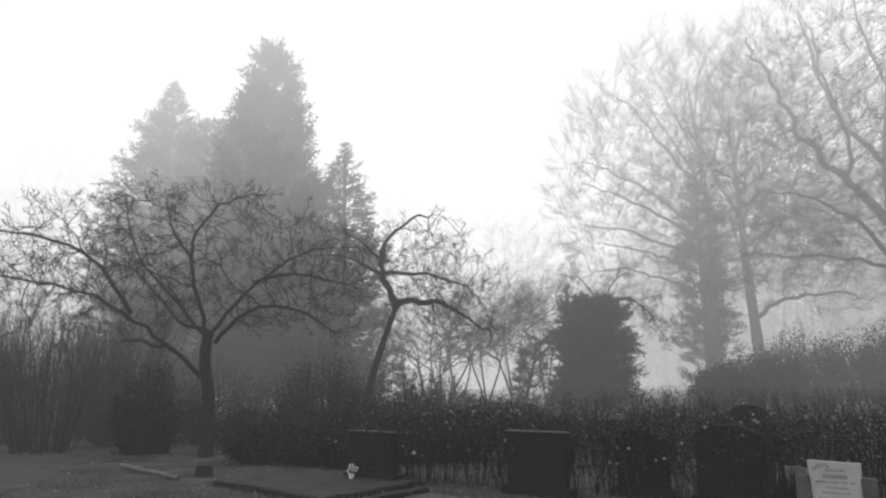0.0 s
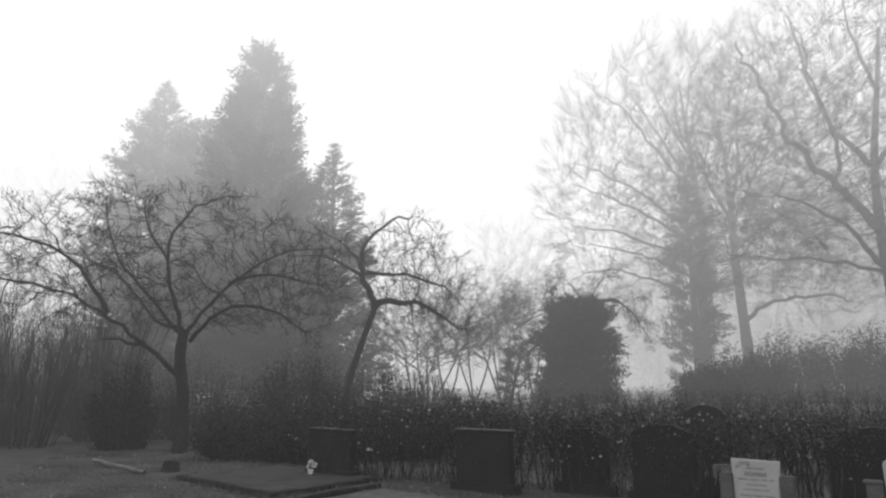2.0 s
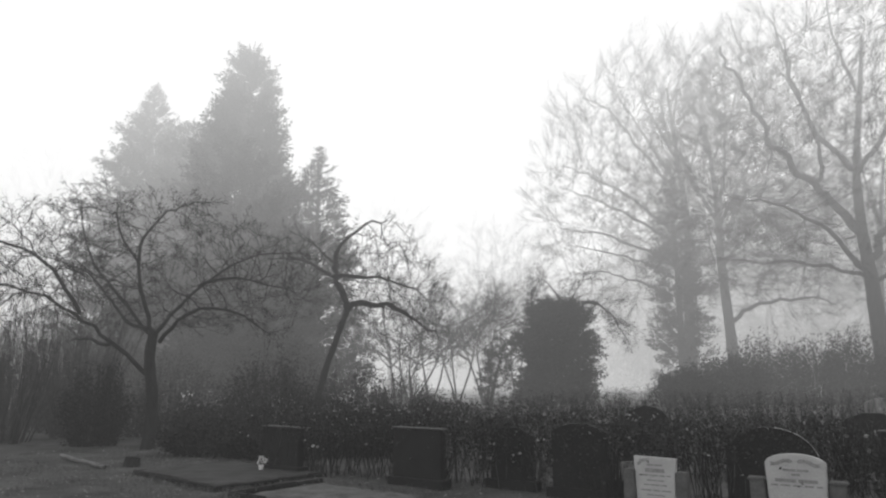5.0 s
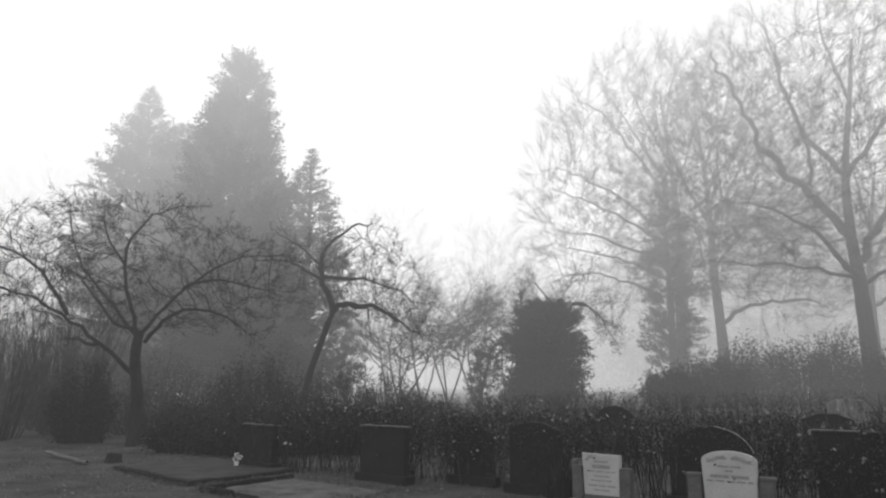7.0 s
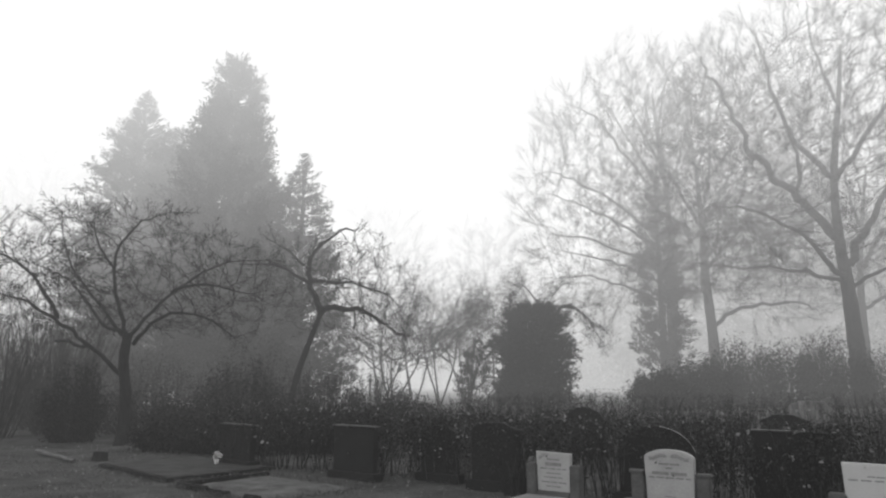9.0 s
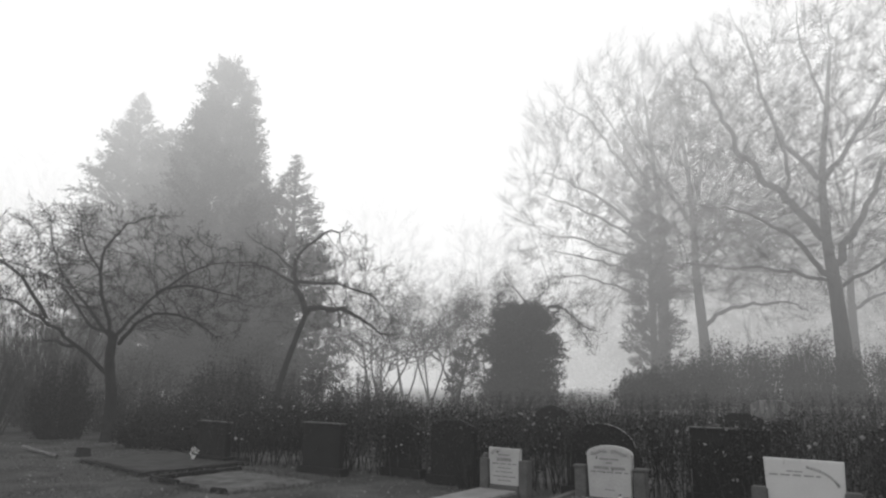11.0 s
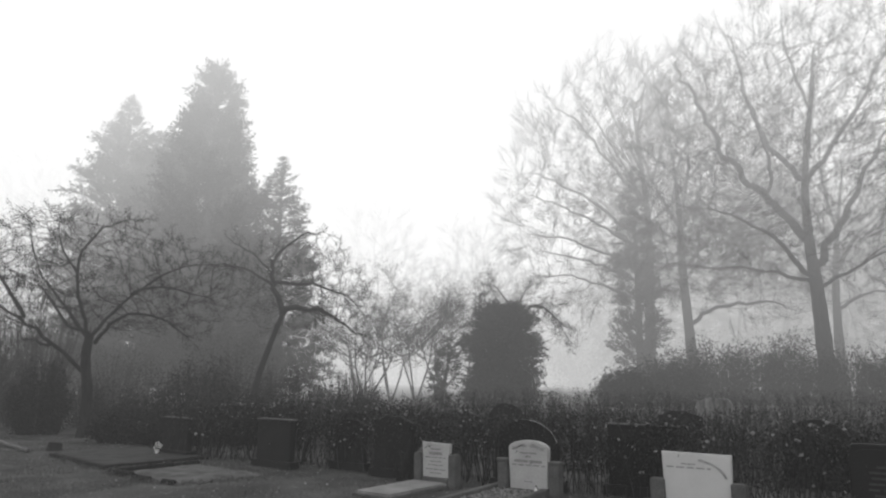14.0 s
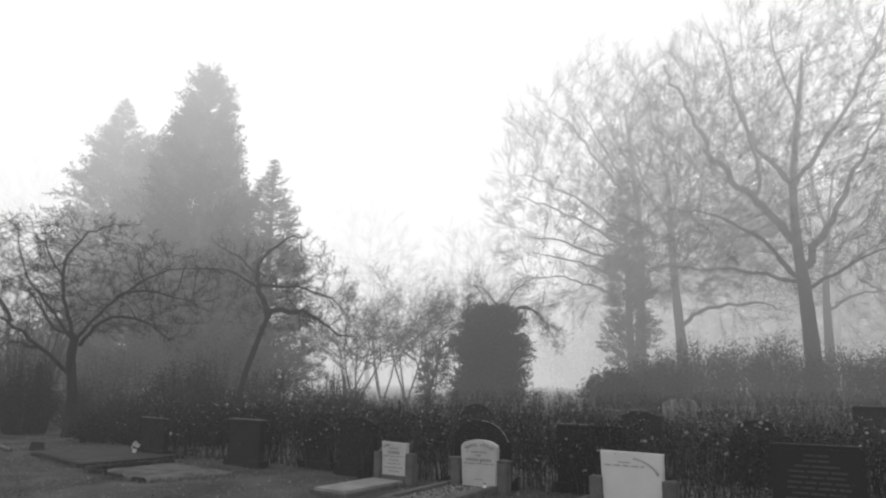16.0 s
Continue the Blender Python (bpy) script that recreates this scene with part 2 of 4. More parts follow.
def spray_pattern(seed, levels, r=0.016, bend=0.16, pull=0.03):
    """One branch of unit length along z with its side twigs, to be stamped at many places."""
    rng = random.Random(seed)
    t = Tubes()
    line = wander(rng, Vector((0, 0, 0)), Z, 1.0, 5, bend, Vector((0, 0, pull)))
    t.add(line, [r * (1 - 0.15 * i) for i in range(6)], 4)
    branch_out(rng, t, line, r, levels)
    return t.arrays()


def leafy_pattern(seed, count, leaf):
    """Loose leaves about a unit branch along z."""
    rng = random.Random(seed)
    b = Blades()
    for i in range(count):
        p = Vector((rng.gauss(0, 0.12), rng.gauss(0, 0.12), rng.uniform(0.15, 1.0)))
        d = rand_dir(rng)
        b.add(p, d, d.cross(rand_dir(rng)).normalized(), leaf * rng.uniform(0.6, 1.3), leaf * 0.3)
    return b.arrays()


HANGING_SPRAYS = [spray_pattern(240 + i, [(9, 0.42, 45, 0.2, -0.12, 0.08), (5, 0.22, 40, 0.2, -0.16, 0.1), (3, 0.1, 40, 0.2, -0.1, 0.2)], 0.012, 0.16, -0.1) for i in range(4)]
LAYERED_SPRAYS = [spray_pattern(260 + i, [(8, 0.50, 52, 0.16, 0.0, 0.1), (5, 0.26, 45, 0.2, 0.0, 0.1)], 0.011) for i in range(5)]
LEAF_BITS = [leafy_pattern(280 + i, 14, 0.06) for i in range(3)]


def bare_tree(name, base, label, trunk, limbs, sprays, size, per_m, seed, r0, group="", angle=50, lift=0.15, leafy=0.0, top=0.2, domes=(), count=0, how={}):
    """trunk: points above the base; limbs: (points from the trunk, radius), set with stamped sprays of about that size."""
    rng = random.Random(seed)
    tree = thing(name, Matrix.Translation(base), label, "tree", group)
    t = Tubes()
    line = smooth_line(trunk, 5)
    n = len(line)
    flare = [1.5, 1.18, 1.06]
    t.add(line, [r0 * (flare[i] if i < 3 else 1.0) * (1 - (1 - top) * i / (n - 1)) * (1 + 0.06 * math.sin(i * 2.3)) for i in range(n)], 10)
    t.make("trunk", M_BARK, tree, "dark wet bark", True)
    crown, leaves = Tubes(), Blades()
    lines = []
    for pts, r in limbs:
        ln = smooth_line(pts, 4)
        ln = [p + rand_dir(rng) * min(0.3, r) * 0.8 if 0 < i else p for i, p in enumerate(ln)]
        m = len(ln)
        crown.add(ln, [r * (1 - 0.82 * i / (m - 1)) for i in range(m)], 6)
        lines.append(ln)
        length = sum((ln[i + 1] - ln[i]).length for i in range(m - 1))
        for j in range(max(3, int(length * per_m))):
            s = 0.12 + 0.88 * math.sqrt(rng.random())
            k = min(int(s * (m - 1)), m - 2)
            p = ln[k].lerp(ln[k + 1], s * (m - 1) - k)
            d = (spread(rng, (ln[k + 1] - ln[k]).normalized(), angle * (1.1 - 0.5 * s)) + Z * lift).normalized()
            q = size * rng.uniform(0.55, 1.25) * (1.15 - 0.45 * s)
            turn = rng.uniform(0, 6.283)
            crown.stamp(rng.choice(sprays), p, d, q, turn)
            if rng.random() < leafy:
                leaves.stamp(rng.choice(LEAF_BITS), p, d, q, turn)
    if domes:
        grow_crown(seed, crown, lines, crown_cloud(rng, domes, count), sprays=SPUR_SPRAYS, **how)
    crown.make("crown", M_TWIG, tree, "bare dark twigs")
    if leaves.blocks:
        leaves.make("sparse_foliage", M_LEAF, tree, "few withered leaves", kind="stuff")
    return tree


def twig_pattern(seed, sides, ends, angle, r, bend, reach=0.55):
    """A light spray of unit length along z: an axis, side twigs and their end twigs, nearly straight."""
    rng = random.Random(seed)
    t = Tubes()
    axis = wander(rng, Vector((0, 0, 0)), Z, 1.0, 4, bend, Z * 0.03)
    t.add(axis, [r * (1 - 0.17 * i) for i in range(5)], 3)
    for i in range(sides):
        f = 0.06 + 0.9 * (i + rng.random()) / sides
        k = min(int(f * 4), 3)
        p = axis[k].lerp(axis[k + 1], f * 4 - k)
        side = wander(rng, p, spread(rng, (axis[k + 1] - axis[k]).normalized(), angle), reach * rng.uniform(0.6, 1.2) * (1.1 - 0.5 * f), 2, bend, Z * 0.06)
        t.add(side, [r * 0.7, r * 0.6, r * 0.4], 3)
        for j in range(ends):
            g = 0.15 + 0.85 * (j + rng.random()) / ends
            q = side[0].lerp(side[1], g * 2) if g < 0.5 else side[1].lerp(side[2], g * 2 - 1)
            d = spread(rng, (side[2] - side[0]).normalized(), angle)
            t.add([q, q + d * reach * rng.uniform(0.3, 0.65)], [r * 0.5, r * 0.35], 3)
    return t.arrays()


TIP_SPRAYS = [twig_pattern(400 + i, 9, 4, 25, 0.0066, 0.06, 0.6) for i in range(8)]
SPUR_SPRAYS = [twig_pattern(420 + i, 6, 3, 50, 0.013, 0.22, 0.42) for i in range(8)]


def crown_cloud(rng, domes, count):
    """Places that twigs will reach: strewn through rounded domes, each (centre, radii, lowest z)."""
    out = []
    weights = [r[0] * r[1] * r[2] for _, r, _ in domes]
    while len(out) < count:
        c, r, low = rng.choices(domes, weights)[0]
        v = Vector((rng.uniform(-1, 1), rng.uniform(-1, 1), rng.uniform(-1, 1)))
        if v.length > 1 or rng.random() > 0.35 + 0.65 * v.length:
            continue
        p = (c[0] + v.x * r[0], c[1] + v.y * r[1], c[2] + v.z * r[2])
        if p[2] > low:
            out.append(p)
    return np.array(out)


def grow_crown(seed, crown, lines, cloud, step=0.55, kill=0.9, lift=0.1, tip=0.0105, twig=1.35, extra=0.3, thickest=0.12, sprays=None, wobble=0.07, keep=0.8, fan=0.9):
    """Grows branches from the given lines towards every place of the cloud, thin ones joining into thicker ones, with sprays of twigs at the ends."""
    rng, nrng = random.Random(seed), np.random.default_rng(seed)
    pos = np.array([tuple(p) for ln in lines for p in ln])
    first = len(pos)
    up = np.full(first, -1)
    way = np.zeros((first, 3))
    kids = np.zeros(first, int)
    gap = np.linalg.norm(cloud[:, None] - pos[None], axis=2)
    near, dist = gap.argmin(1), gap.min(1)
    for _ in range(80):
        live = (dist > kill) & (kids[near] < 4)
        cloud, near, dist = cloud[live], near[live], dist[live]
        if not len(cloud):
            break
        pull = np.zeros((len(pos), 3))
        np.add.at(pull, near, (cloud - pos[near]) / dist[:, None])
        idx = np.unique(near)
        d = pull[idx] / np.maximum(np.linalg.norm(pull[idx], axis=1, keepdims=True), 1e-6)
        d = d + keep * way[idx] + nrng.normal(0, wobble, d.shape) + np.array([0, 0, lift])
        d /= np.linalg.norm(d, axis=1, keepdims=True)
        fresh = pos[idx] + d * step
        kids[idx] += 1
        start = len(pos)
        pos, up, way = np.vstack([pos, fresh]), np.concatenate([up, idx]), np.vstack([way, d])
        kids = np.concatenate([kids, np.zeros(len(idx), int)])
        gap = np.linalg.norm(cloud[:, None] - fresh[None], axis=2)
        j, g = gap.argmin(1), gap.min(1)
        near, dist = np.where(g < dist, start + j, near), np.minimum(g, dist)
    n = len(pos)
    area = np.zeros(n)
    main = np.full(n, -1)
    for i in range(n - 1, first - 1, -1):
        area[i] = max(area[i], tip ** 2.2)
        u = up[i]
        area[u] += area[i]
        if main[u] < 0 or area[i] > area[main[u]]:
            main[u] = i
    radius = np.minimum(area ** (1 / 2.2), thickest)
    vec = [Vector(p) for p in pos]
    sprays = sprays or TIP_SPRAYS
    for i in range(first, n):
        u = up[i]
        if u >= first and main[u] == i:
            continue
        chain, rs = [vec[u], vec[i]], [radius[i], radius[i]]
        k = i
        while main[k] >= 0:
            k = main[k]
            chain.append(vec[k])
            rs.append(radius[k])
        rs[-1] = tip * 0.7
        crown.add(chain, rs, 5 if rs[0] > 0.06 else 3)
    heart = Vector(pos[:first].mean(0) * np.array([1, 1, 0.55]))
    for i in range(first, n):
        d = (Vector(way[i]) + (vec[i] - heart).normalized() * fan).normalized()
        if main[i] < 0:
            crown.stamp(rng.choice(sprays), vec[i], (d + Z * 0.1 + rand_dir(rng) * 0.2).normalized(), twig * rng.uniform(0.7, 1.2), rng.uniform(0, 6.283))
        elif rng.random() < extra:
            crown.stamp(rng.choice(sprays), vec[i], (spread(rng, d, 34) + Z * 0.15).normalized(), twig * rng.uniform(0.5, 0.95), rng.uniform(0, 6.283))


def tall_tree(name, base, label, trunk, own, domes, count, seed, r0, group="tall bare trees", top=0.12, **how):
    """A big bare broadleaf tree: a tapering trunk, heavy limbs as points, and a crown that fills rounded domes."""
    rng = random.Random(seed)
    tree = thing(name, Matrix.Translation(base), label, "tree", group)
    t = Tubes()
    line = smooth_line(trunk, 6)
    n = len(line)
    flare = [1.5, 1.22, 1.1, 1.04]
    t.add(line, [r0 * (flare[i] if i < 4 else 1.0) * (1 - (1 - top) * (i / (n - 1)) ** 0.9) * (1 + 0.04 * math.sin(i * 2.3)) for i in range(n)], 12)
    t.make("trunk", M_BARK, tree, "dark wet bark", True)
    crown = Tubes()
    lines = [line[int(n * 0.42):]]
    for pts, r in own:
        ln = smooth_line(pts, 5)
        ln = [p + rand_dir(rng) * min(0.3, r) * 0.9 if 0 < i else p for i, p in enumerate(ln)]
        m = len(ln)
        crown.add(ln, [r * (1 - 0.80 * i / (m - 1)) for i in range(m)], 7)
        lines.append(ln[2:])
    grow_crown(seed, crown, lines, crown_cloud(rng, domes, count), **how)
    crown.make("crown", M_TWIG, tree, "bare dark twigs")
    return tree


def frond_pattern(seed, droop):
    """A feathery evergreen frond of unit length along z."""
    rng = random.Random(seed)
    b = Blades()
    for i in range(26):
        f = (i + rng.random()) / 26
        p = Vector((rng.gauss(0, 0.05), rng.gauss(0, 0.05), f))
        d = (Z * 0.8 + rand_dir(rng) * 1.0 + Vector((0, 0, -droop))).normalized()
        b.add(p, d, d.cross(rand_dir(rng)).normalized(), rng.uniform(0.16, 0.34) * (1.15 - 0.5 * f), rng.uniform(0.03, 0.055))
    return b.arrays()


FRONDS = [frond_pattern(300 + i, 0.1) for i in range(6)]


def conifer(base, label, height, spread_at, seed, count=420, rise=0.25, rough=0.3, gaps=0.0, name="conifer", group="tall dark conifers", lean=0.0, jag=0.17, frond=1.0):
    """spread_at: radius by share of height, as (share, radius) pairs from the ground up; gaps: share of branches left out in patches."""
    rng = random.Random(seed)
    tree = thing(name, Matrix.Translation(base), label, "conifer", group)
    t = Tubes()
    axis = lambda s: Vector((lean * s * height, 0, s * height))
    t.add([Vector((0, 0, -0.3)), axis(0.5), axis(0.97)], [0.05 + 0.018 * height, 0.03 + 0.01 * height, 0.02], 8)
    t.make("trunk", M_BARK, tree, "dark straight trunk", True)
    fronds, wood = Blades(), Tubes()
    xs, ys = [a for a, _ in spread_at], [b for _, b in spread_at]
    for i in range(count):
        s = min(0.02 + 0.97 * ((i + rng.random()) / count) ** 0.9, 0.995)
        a = rng.uniform(0, 2 * math.pi)
        spot = Vector((math.cos(a) * 1.3, math.sin(a) * 1.3, s * height * 0.5 + seed))
        if noise.noise(spot * 1.7) > 0.42 - gaps:
            continue
        r = float(np.interp(s, xs, ys)) * (1.0 + rough * noise.noise(spot)) * rng.uniform(0.97 - jag, 0.97 + jag)
        out = Vector((math.cos(a), math.sin(a), rise + rng.uniform(-0.2, 0.2))).normalized()
        p = axis(s)
        end = p + out * r
        wood.add([p, p.lerp(end, 0.6) + Vector((0, 0, 0.05)), end], [0.03, 0.018, 0.008], 3)
        for k in range(max(2, int(2 + r * 3.2))):
            f = 0.2 + 0.72 * rng.random() ** 0.7
            d = (out + rand_dir(rng) * 0.65).normalized()
            fronds.stamp(rng.choice(FRONDS), p.lerp(end, f), d, frond * rng.uniform(0.55, 1.0) * min(1.0, 0.35 + 0.4 * r), rng.uniform(0, 6.28))
    wood.make("branchwork", M_TWIG, tree, kind="stuff")
    fronds.make("crown", M_NEEDLE, tree, "dense scaly evergreen foliage")
    return tree


def bush(name, base, label, size, seed, leaves, leaf, material, stems=30, category="bush", group="", ragged=0.35):
    """A rounded shrub: stems from the ground and leaves in clumps about their ends."""
    rng = random.Random(seed)
    ob = thing(name, Matrix.Translation(base), label, category, group)
    wood, crown = Tubes(), Blades()
    tips = []
    sx, sy, sz = size
    for i in range(stems):
        a, q = rng.uniform(0, 6.283), math.sqrt(rng.random())
        top = Vector((math.cos(a) * q * sx, math.sin(a) * q * sy, sz * (1 - 0.55 * q * q) * rng.uniform(1 - ragged, 1.05)))
        foot = Vector((top.x * 0.6, top.y * 0.6, -0.05))
        mid = foot.lerp(top, 0.55) + rand_dir(rng) * 0.12 * sx
        wood.add([foot, mid, top], [0.022, 0.015, 0.006], 3)
        for f in (0.1, 0.3, 0.5, 0.65, 0.8, 0.9, 1.0):
            tips.append(foot.lerp(mid, f * 2) if f < 0.5 else mid.lerp(top, f * 2 - 1))
    for i in range(leaves):
        p = rng.choice(tips) + rand_dir(rng) * rng.random() * 0.28 * sx
        if p.z < 0.02:
            p.z = rng.uniform(0.03, 0.3)
        d = (rand_dir(rng) + Vector((p.x, p.y, 0)).normalized() * 0.5).normalized()
        crown.add(p, d, d.cross(rand_dir(rng)).normalized(), leaf * rng.uniform(0.6, 1.3), leaf * 0.22)
    wood.make("stem_tangle", M_TWIG, ob, kind="stuff")
    if leaves:
        crown.make("foliage", material, ob, kind="stuff")
    return ob


# ---- the lie of the land ----
ROW = radians(-31)
U = Vector((math.cos(ROW), math.sin(ROW), 0))
N = Vector((math.sin(ROW), -math.cos(ROW), 0))


def row_point(s, back, z=0.0):
    """s metres along the row of graves from the small marble headstone, back metres behind its line."""
    return Vector((4.0, 7.32, z)) + U * s - N * back


def ground_height(x, y):
    near = math.exp(-((x - 1) ** 2 + (y - 8) ** 2) / 300)
    return near * (0.035 * noise.noise(Vector((x * 0.8, y * 0.8, 0))) + 0.012 * noise.noise(Vector((x * 3.5, y * 3.5, 2)))) - 0.03


def build_ground():
    def axis(centre, fine, step, far):
        near = np.arange(-fine, fine + 1e-6, step)
        outer = fine * (far / fine) ** (np.arange(1, 25) / 24)
        return centre + np.concatenate([-outer[::-1], near, outer])
    xs, ys = axis(1.0, 10.0, 0.11, 900.0), axis(7.0, 10.0, 0.11, 900.0)
    verts = [(x, y, ground_height(x, y)) for y in ys for x in xs]
    nx = len(xs)
    faces = [(j * nx + i, j * nx + i + 1, (j + 1) * nx + i + 1, (j + 1) * nx + i) for j in range(len(ys) - 1) for i in range(nx - 1)]
    ob = mesh_object("ground", verts, faces, M_GROUND, smooth=True)
    tagged(ob, "dark damp trodden earth with moss and thin grass", "ground", kind="structure")


build_ground()


def build_path():
    centre = smooth_line([(-7.0, 6.0, 0), (-7.6, 10.5, 0), (-8.6, 13.6, 0), (-10.8, 16.4, 0), (-15.0, 18.4, 0), (-22, 19.5, 0)], 8)
    verts, faces = [], []
    for i, p in enumerate(centre):
        d = (centre[min(i + 1, len(centre) - 1)] - centre[max(i - 1, 0)]).normalized()
        s = Vector((-d.y, d.x, 0))
        for k in range(7):
            q = p + s * ((k - 3) / 3 * (1.35 + 0.12 * math.sin(i * 1.7 + k)))
            verts.append((q.x, q.y, 0.016 - 0.035 * (abs(k - 3) / 3) ** 3 + 0.01 * noise.noise(q * 2)))
        if i:
            for k in range(6):
                a = (i - 1) * 7 + k
                faces.append((a, a + 1, a + 8, a + 7))
    tagged(mesh_object("path", verts, faces, M_PATH, smooth=True), "pale sandy footpath curving past the graves", "path", kind="structure")


build_path()


# ---- hedges and what grows between the graves ----
HEDGE_SPRAYS = [spray_pattern(320 + i, [(7, 0.42, 24, 0.14, 0.10, 0.12), (4, 0.20, 28, 0.16, 0.10, 0.15)], 0.009, 0.13, 0.05) for i in range(8)]


def hedge(s0, s1, back, height, seed, per_m, leaf_per_m, thick=0.28, bow=0.0, clumps=20):
    rng = random.Random(seed)
    ob = thing("hedge", Matrix.Translation(row_point((s0 + s1) / 2, back)), "thin leafless hedge of upright stems with few dry leaves", "hedge", "hedges between the grave rows")
    stems, leaves = Tubes(), Blades()
    o = row_point((s0 + s1) / 2, back)
    for i in range(int((s1 - s0) * per_m)):
        s = rng.uniform(s0, s1)
        gap = noise.noise(Vector((s * 0.7, back, seed)))
        h = height * (0.86 + 0.14 * gap + rng.uniform(-0.25, 0.08))
        c = -bow * min(0.0, s + 3.0) ** 2 * 0.05
        p = row_point(s, back + c + rng.gauss(0, thick * 0.5)) - o
        top = Vector((rng.gauss(0, 0.16), rng.gauss(0, 0.16), h))
        mid = p + top * 0.5 + Vector((rng.gauss(0, 0.04), rng.gauss(0, 0.04), 0))
        r = rng.uniform(0.004, 0.011)
        stems.add([p - Vector((0, 0, 0.06)), mid, p + top], [r, r * 0.8, r * 0.35], 3)
        for k in range(3):
            f = rng.uniform(0.45, 1.0)
            q = p + top * f
            stems.add([q, q + Vector((rng.gauss(0, 0.09), rng.gauss(0, 0.09), rng.uniform(0.05, 0.22)))], [r * 0.5, r * 0.25], 3)
    for i in range(int((s1 - s0) * clumps)):
        s = rng.uniform(s0, s1)
        if noise.noise(Vector((s * 1.1, back, seed + 3))) < rng.uniform(-0.9, 0.1):
            continue
        c = -bow * min(0.0, s + 3.0) ** 2 * 0.05
        p = row_point(s, back + c + rng.gauss(0, thick * 0.6)) - o
        d = Vector((rng.gauss(0, 0.13), rng.gauss(0, 0.13), 1)).normalized()
        stems.stamp(rng.choice(HEDGE_SPRAYS), p, d, height * rng.uniform(0.5, 0.92), rng.uniform(0, 6.28))
    for i in range(int((s1 - s0) * leaf_per_m)):
        s = rng.uniform(s0, s1)
        c = -bow * min(0.0, s + 3.0) ** 2 * 0.05
        z = height * (0.12 + 0.9 * rng.random() ** 0.6) * (0.92 + 0.16 * noise.noise(Vector((s * 0.7, back, seed))))
        if noise.noise(Vector((s * 1.4, z * 1.6, seed + 7))) < rng.uniform(-0.45, 0.05):
            continue
        p = row_point(s, back + c + rng.gauss(0, thick), z) - o
        d = rand_dir(rng)
        size = rng.uniform(0.02, 0.05)
        leaves.add(p, d, d.cross(rand_dir(rng)).normalized(), size, size * 0.4)
    # pale leaf flecks: the hedge's speckle and leaf glints put in as colour
    flecks = Blades()
    for i in range(int((s1 - s0) * leaf_per_m * 0.025)):
        s = rng.uniform(s0, s1)
        c = -bow * min(0.0, s + 3.0) ** 2 * 0.05
        p = row_point(s, back + c + rng.gauss(0, thick), height * rng.uniform(0.35, 1.02)) - o
        d = Vector((rng.uniform(-1, 1), rng.uniform(-1, 1), rng.uniform(-0.5, 0.3))).normalized()
        size = rng.uniform(0.03, 0.075)
        flecks.add(p, d, d.cross(rand_dir(rng)).normalized(), size, size * 0.42)
    flecks.make("sparse_foliage", M_LITTER, ob, "pale withered leaves", kind="stuff")
    stems.make("stem_tangle", M_STEM, ob, kind="stuff")
    leaves.make("foliage", M_LEAF, ob, "dry curled leaves", kind="stuff")
    return ob


hedge(-6.6, 12.0, 0.80, 1.00, 11, 40, 2200, 0.34, 0.6, 26)
hedge(-8.5, 16.0, 3.3, 0.95, 12, 26, 1300, 0.40, 0, 18)
hedge(-9.0, 20.0, 5.8, 0.95, 13, 20, 900, 0.42, 0, 16)
hedge(-9.0, 24.0, 9.0, 1.0, 14, 16, 500, 0.45, 0, 13)
hedge(-9.0, 30.0, 13.5, 1.08, 15, 14, 400, 0.5, 0, 11)
hedge(-9.0, 38.0, 19.5, 1.12, 16, 12, 350, 0.6, 0, 10)


# ---- headstones ----
STONES = "headstones in a row"


def facing(p, turn=0.0, lean=0.0):
    return Matrix.Translation(p) @ pose(0, 0, 0, lean, 0, math.degrees(ROW) + turn)


def inscription(parent, lines, y, material, name="inscription"):
    """Writing too worn to read: rows of short bars. lines: (z, height, bars as (x0, x1))."""
    for z, h, bars in lines:
        bm = bmesh.new()
        for x0, x1 in bars:
            box(bm, x0, x1, y - 0.002, y + 0.002, z - h / 2, z + h / 2, 0)
        part(name, bm, material, parent)


def word_bars(rng, half, count):
    w = [rng.uniform(0.6, 1.4) for _ in range(count)]
    gap = 0.10 * half
    unit = (2 * half - gap * (count - 1)) / sum(w)
    x, out = -half, []
    for a in w:
        out.append((x, x + a * unit))
        x += a * unit + gap
    return out


def leaf_relief(parent, points, y, size, material=None):
    """A carved spray: leaves along a curved stalk, proud of the face."""
    line = smooth_line([(x, y, z) for x, z in points], 4)
    bm = bmesh.new()
    for i in range(len(line) - 1):
        d = (line[i + 1] - line[i]).normalized()
        s = Vector((-d.z, 0, d.x))
        for sg in (-1, 1):
            tip = line[i] + d * size + s * size * 0.55 * sg
            mid = line[i].lerp(tip, 0.5)
            q = (tip - line[i]).normalized()
            o = Vector((-q.z, 0, q.x)) * size * 0.2
            v = [bm.verts.new(c) for c in (line[i], mid + o, tip, mid - o)]
            bm.faces.new(v)
            w = [bm.verts.new(c + Vector((0, -0.005, 0))) for c in (line[i] * 0.7 + mid * 0.3, mid + o * 0.6, tip * 0.8 + mid * 0.2, mid - o * 0.6)]
            bm.faces.new(w)
            for k in range(4):
                bm.faces.new((v[k], v[(k + 1) % 4], w[(k + 1) % 4], w[k]))
    return part("carved_spray", bm, material or M_RELIEF, parent)


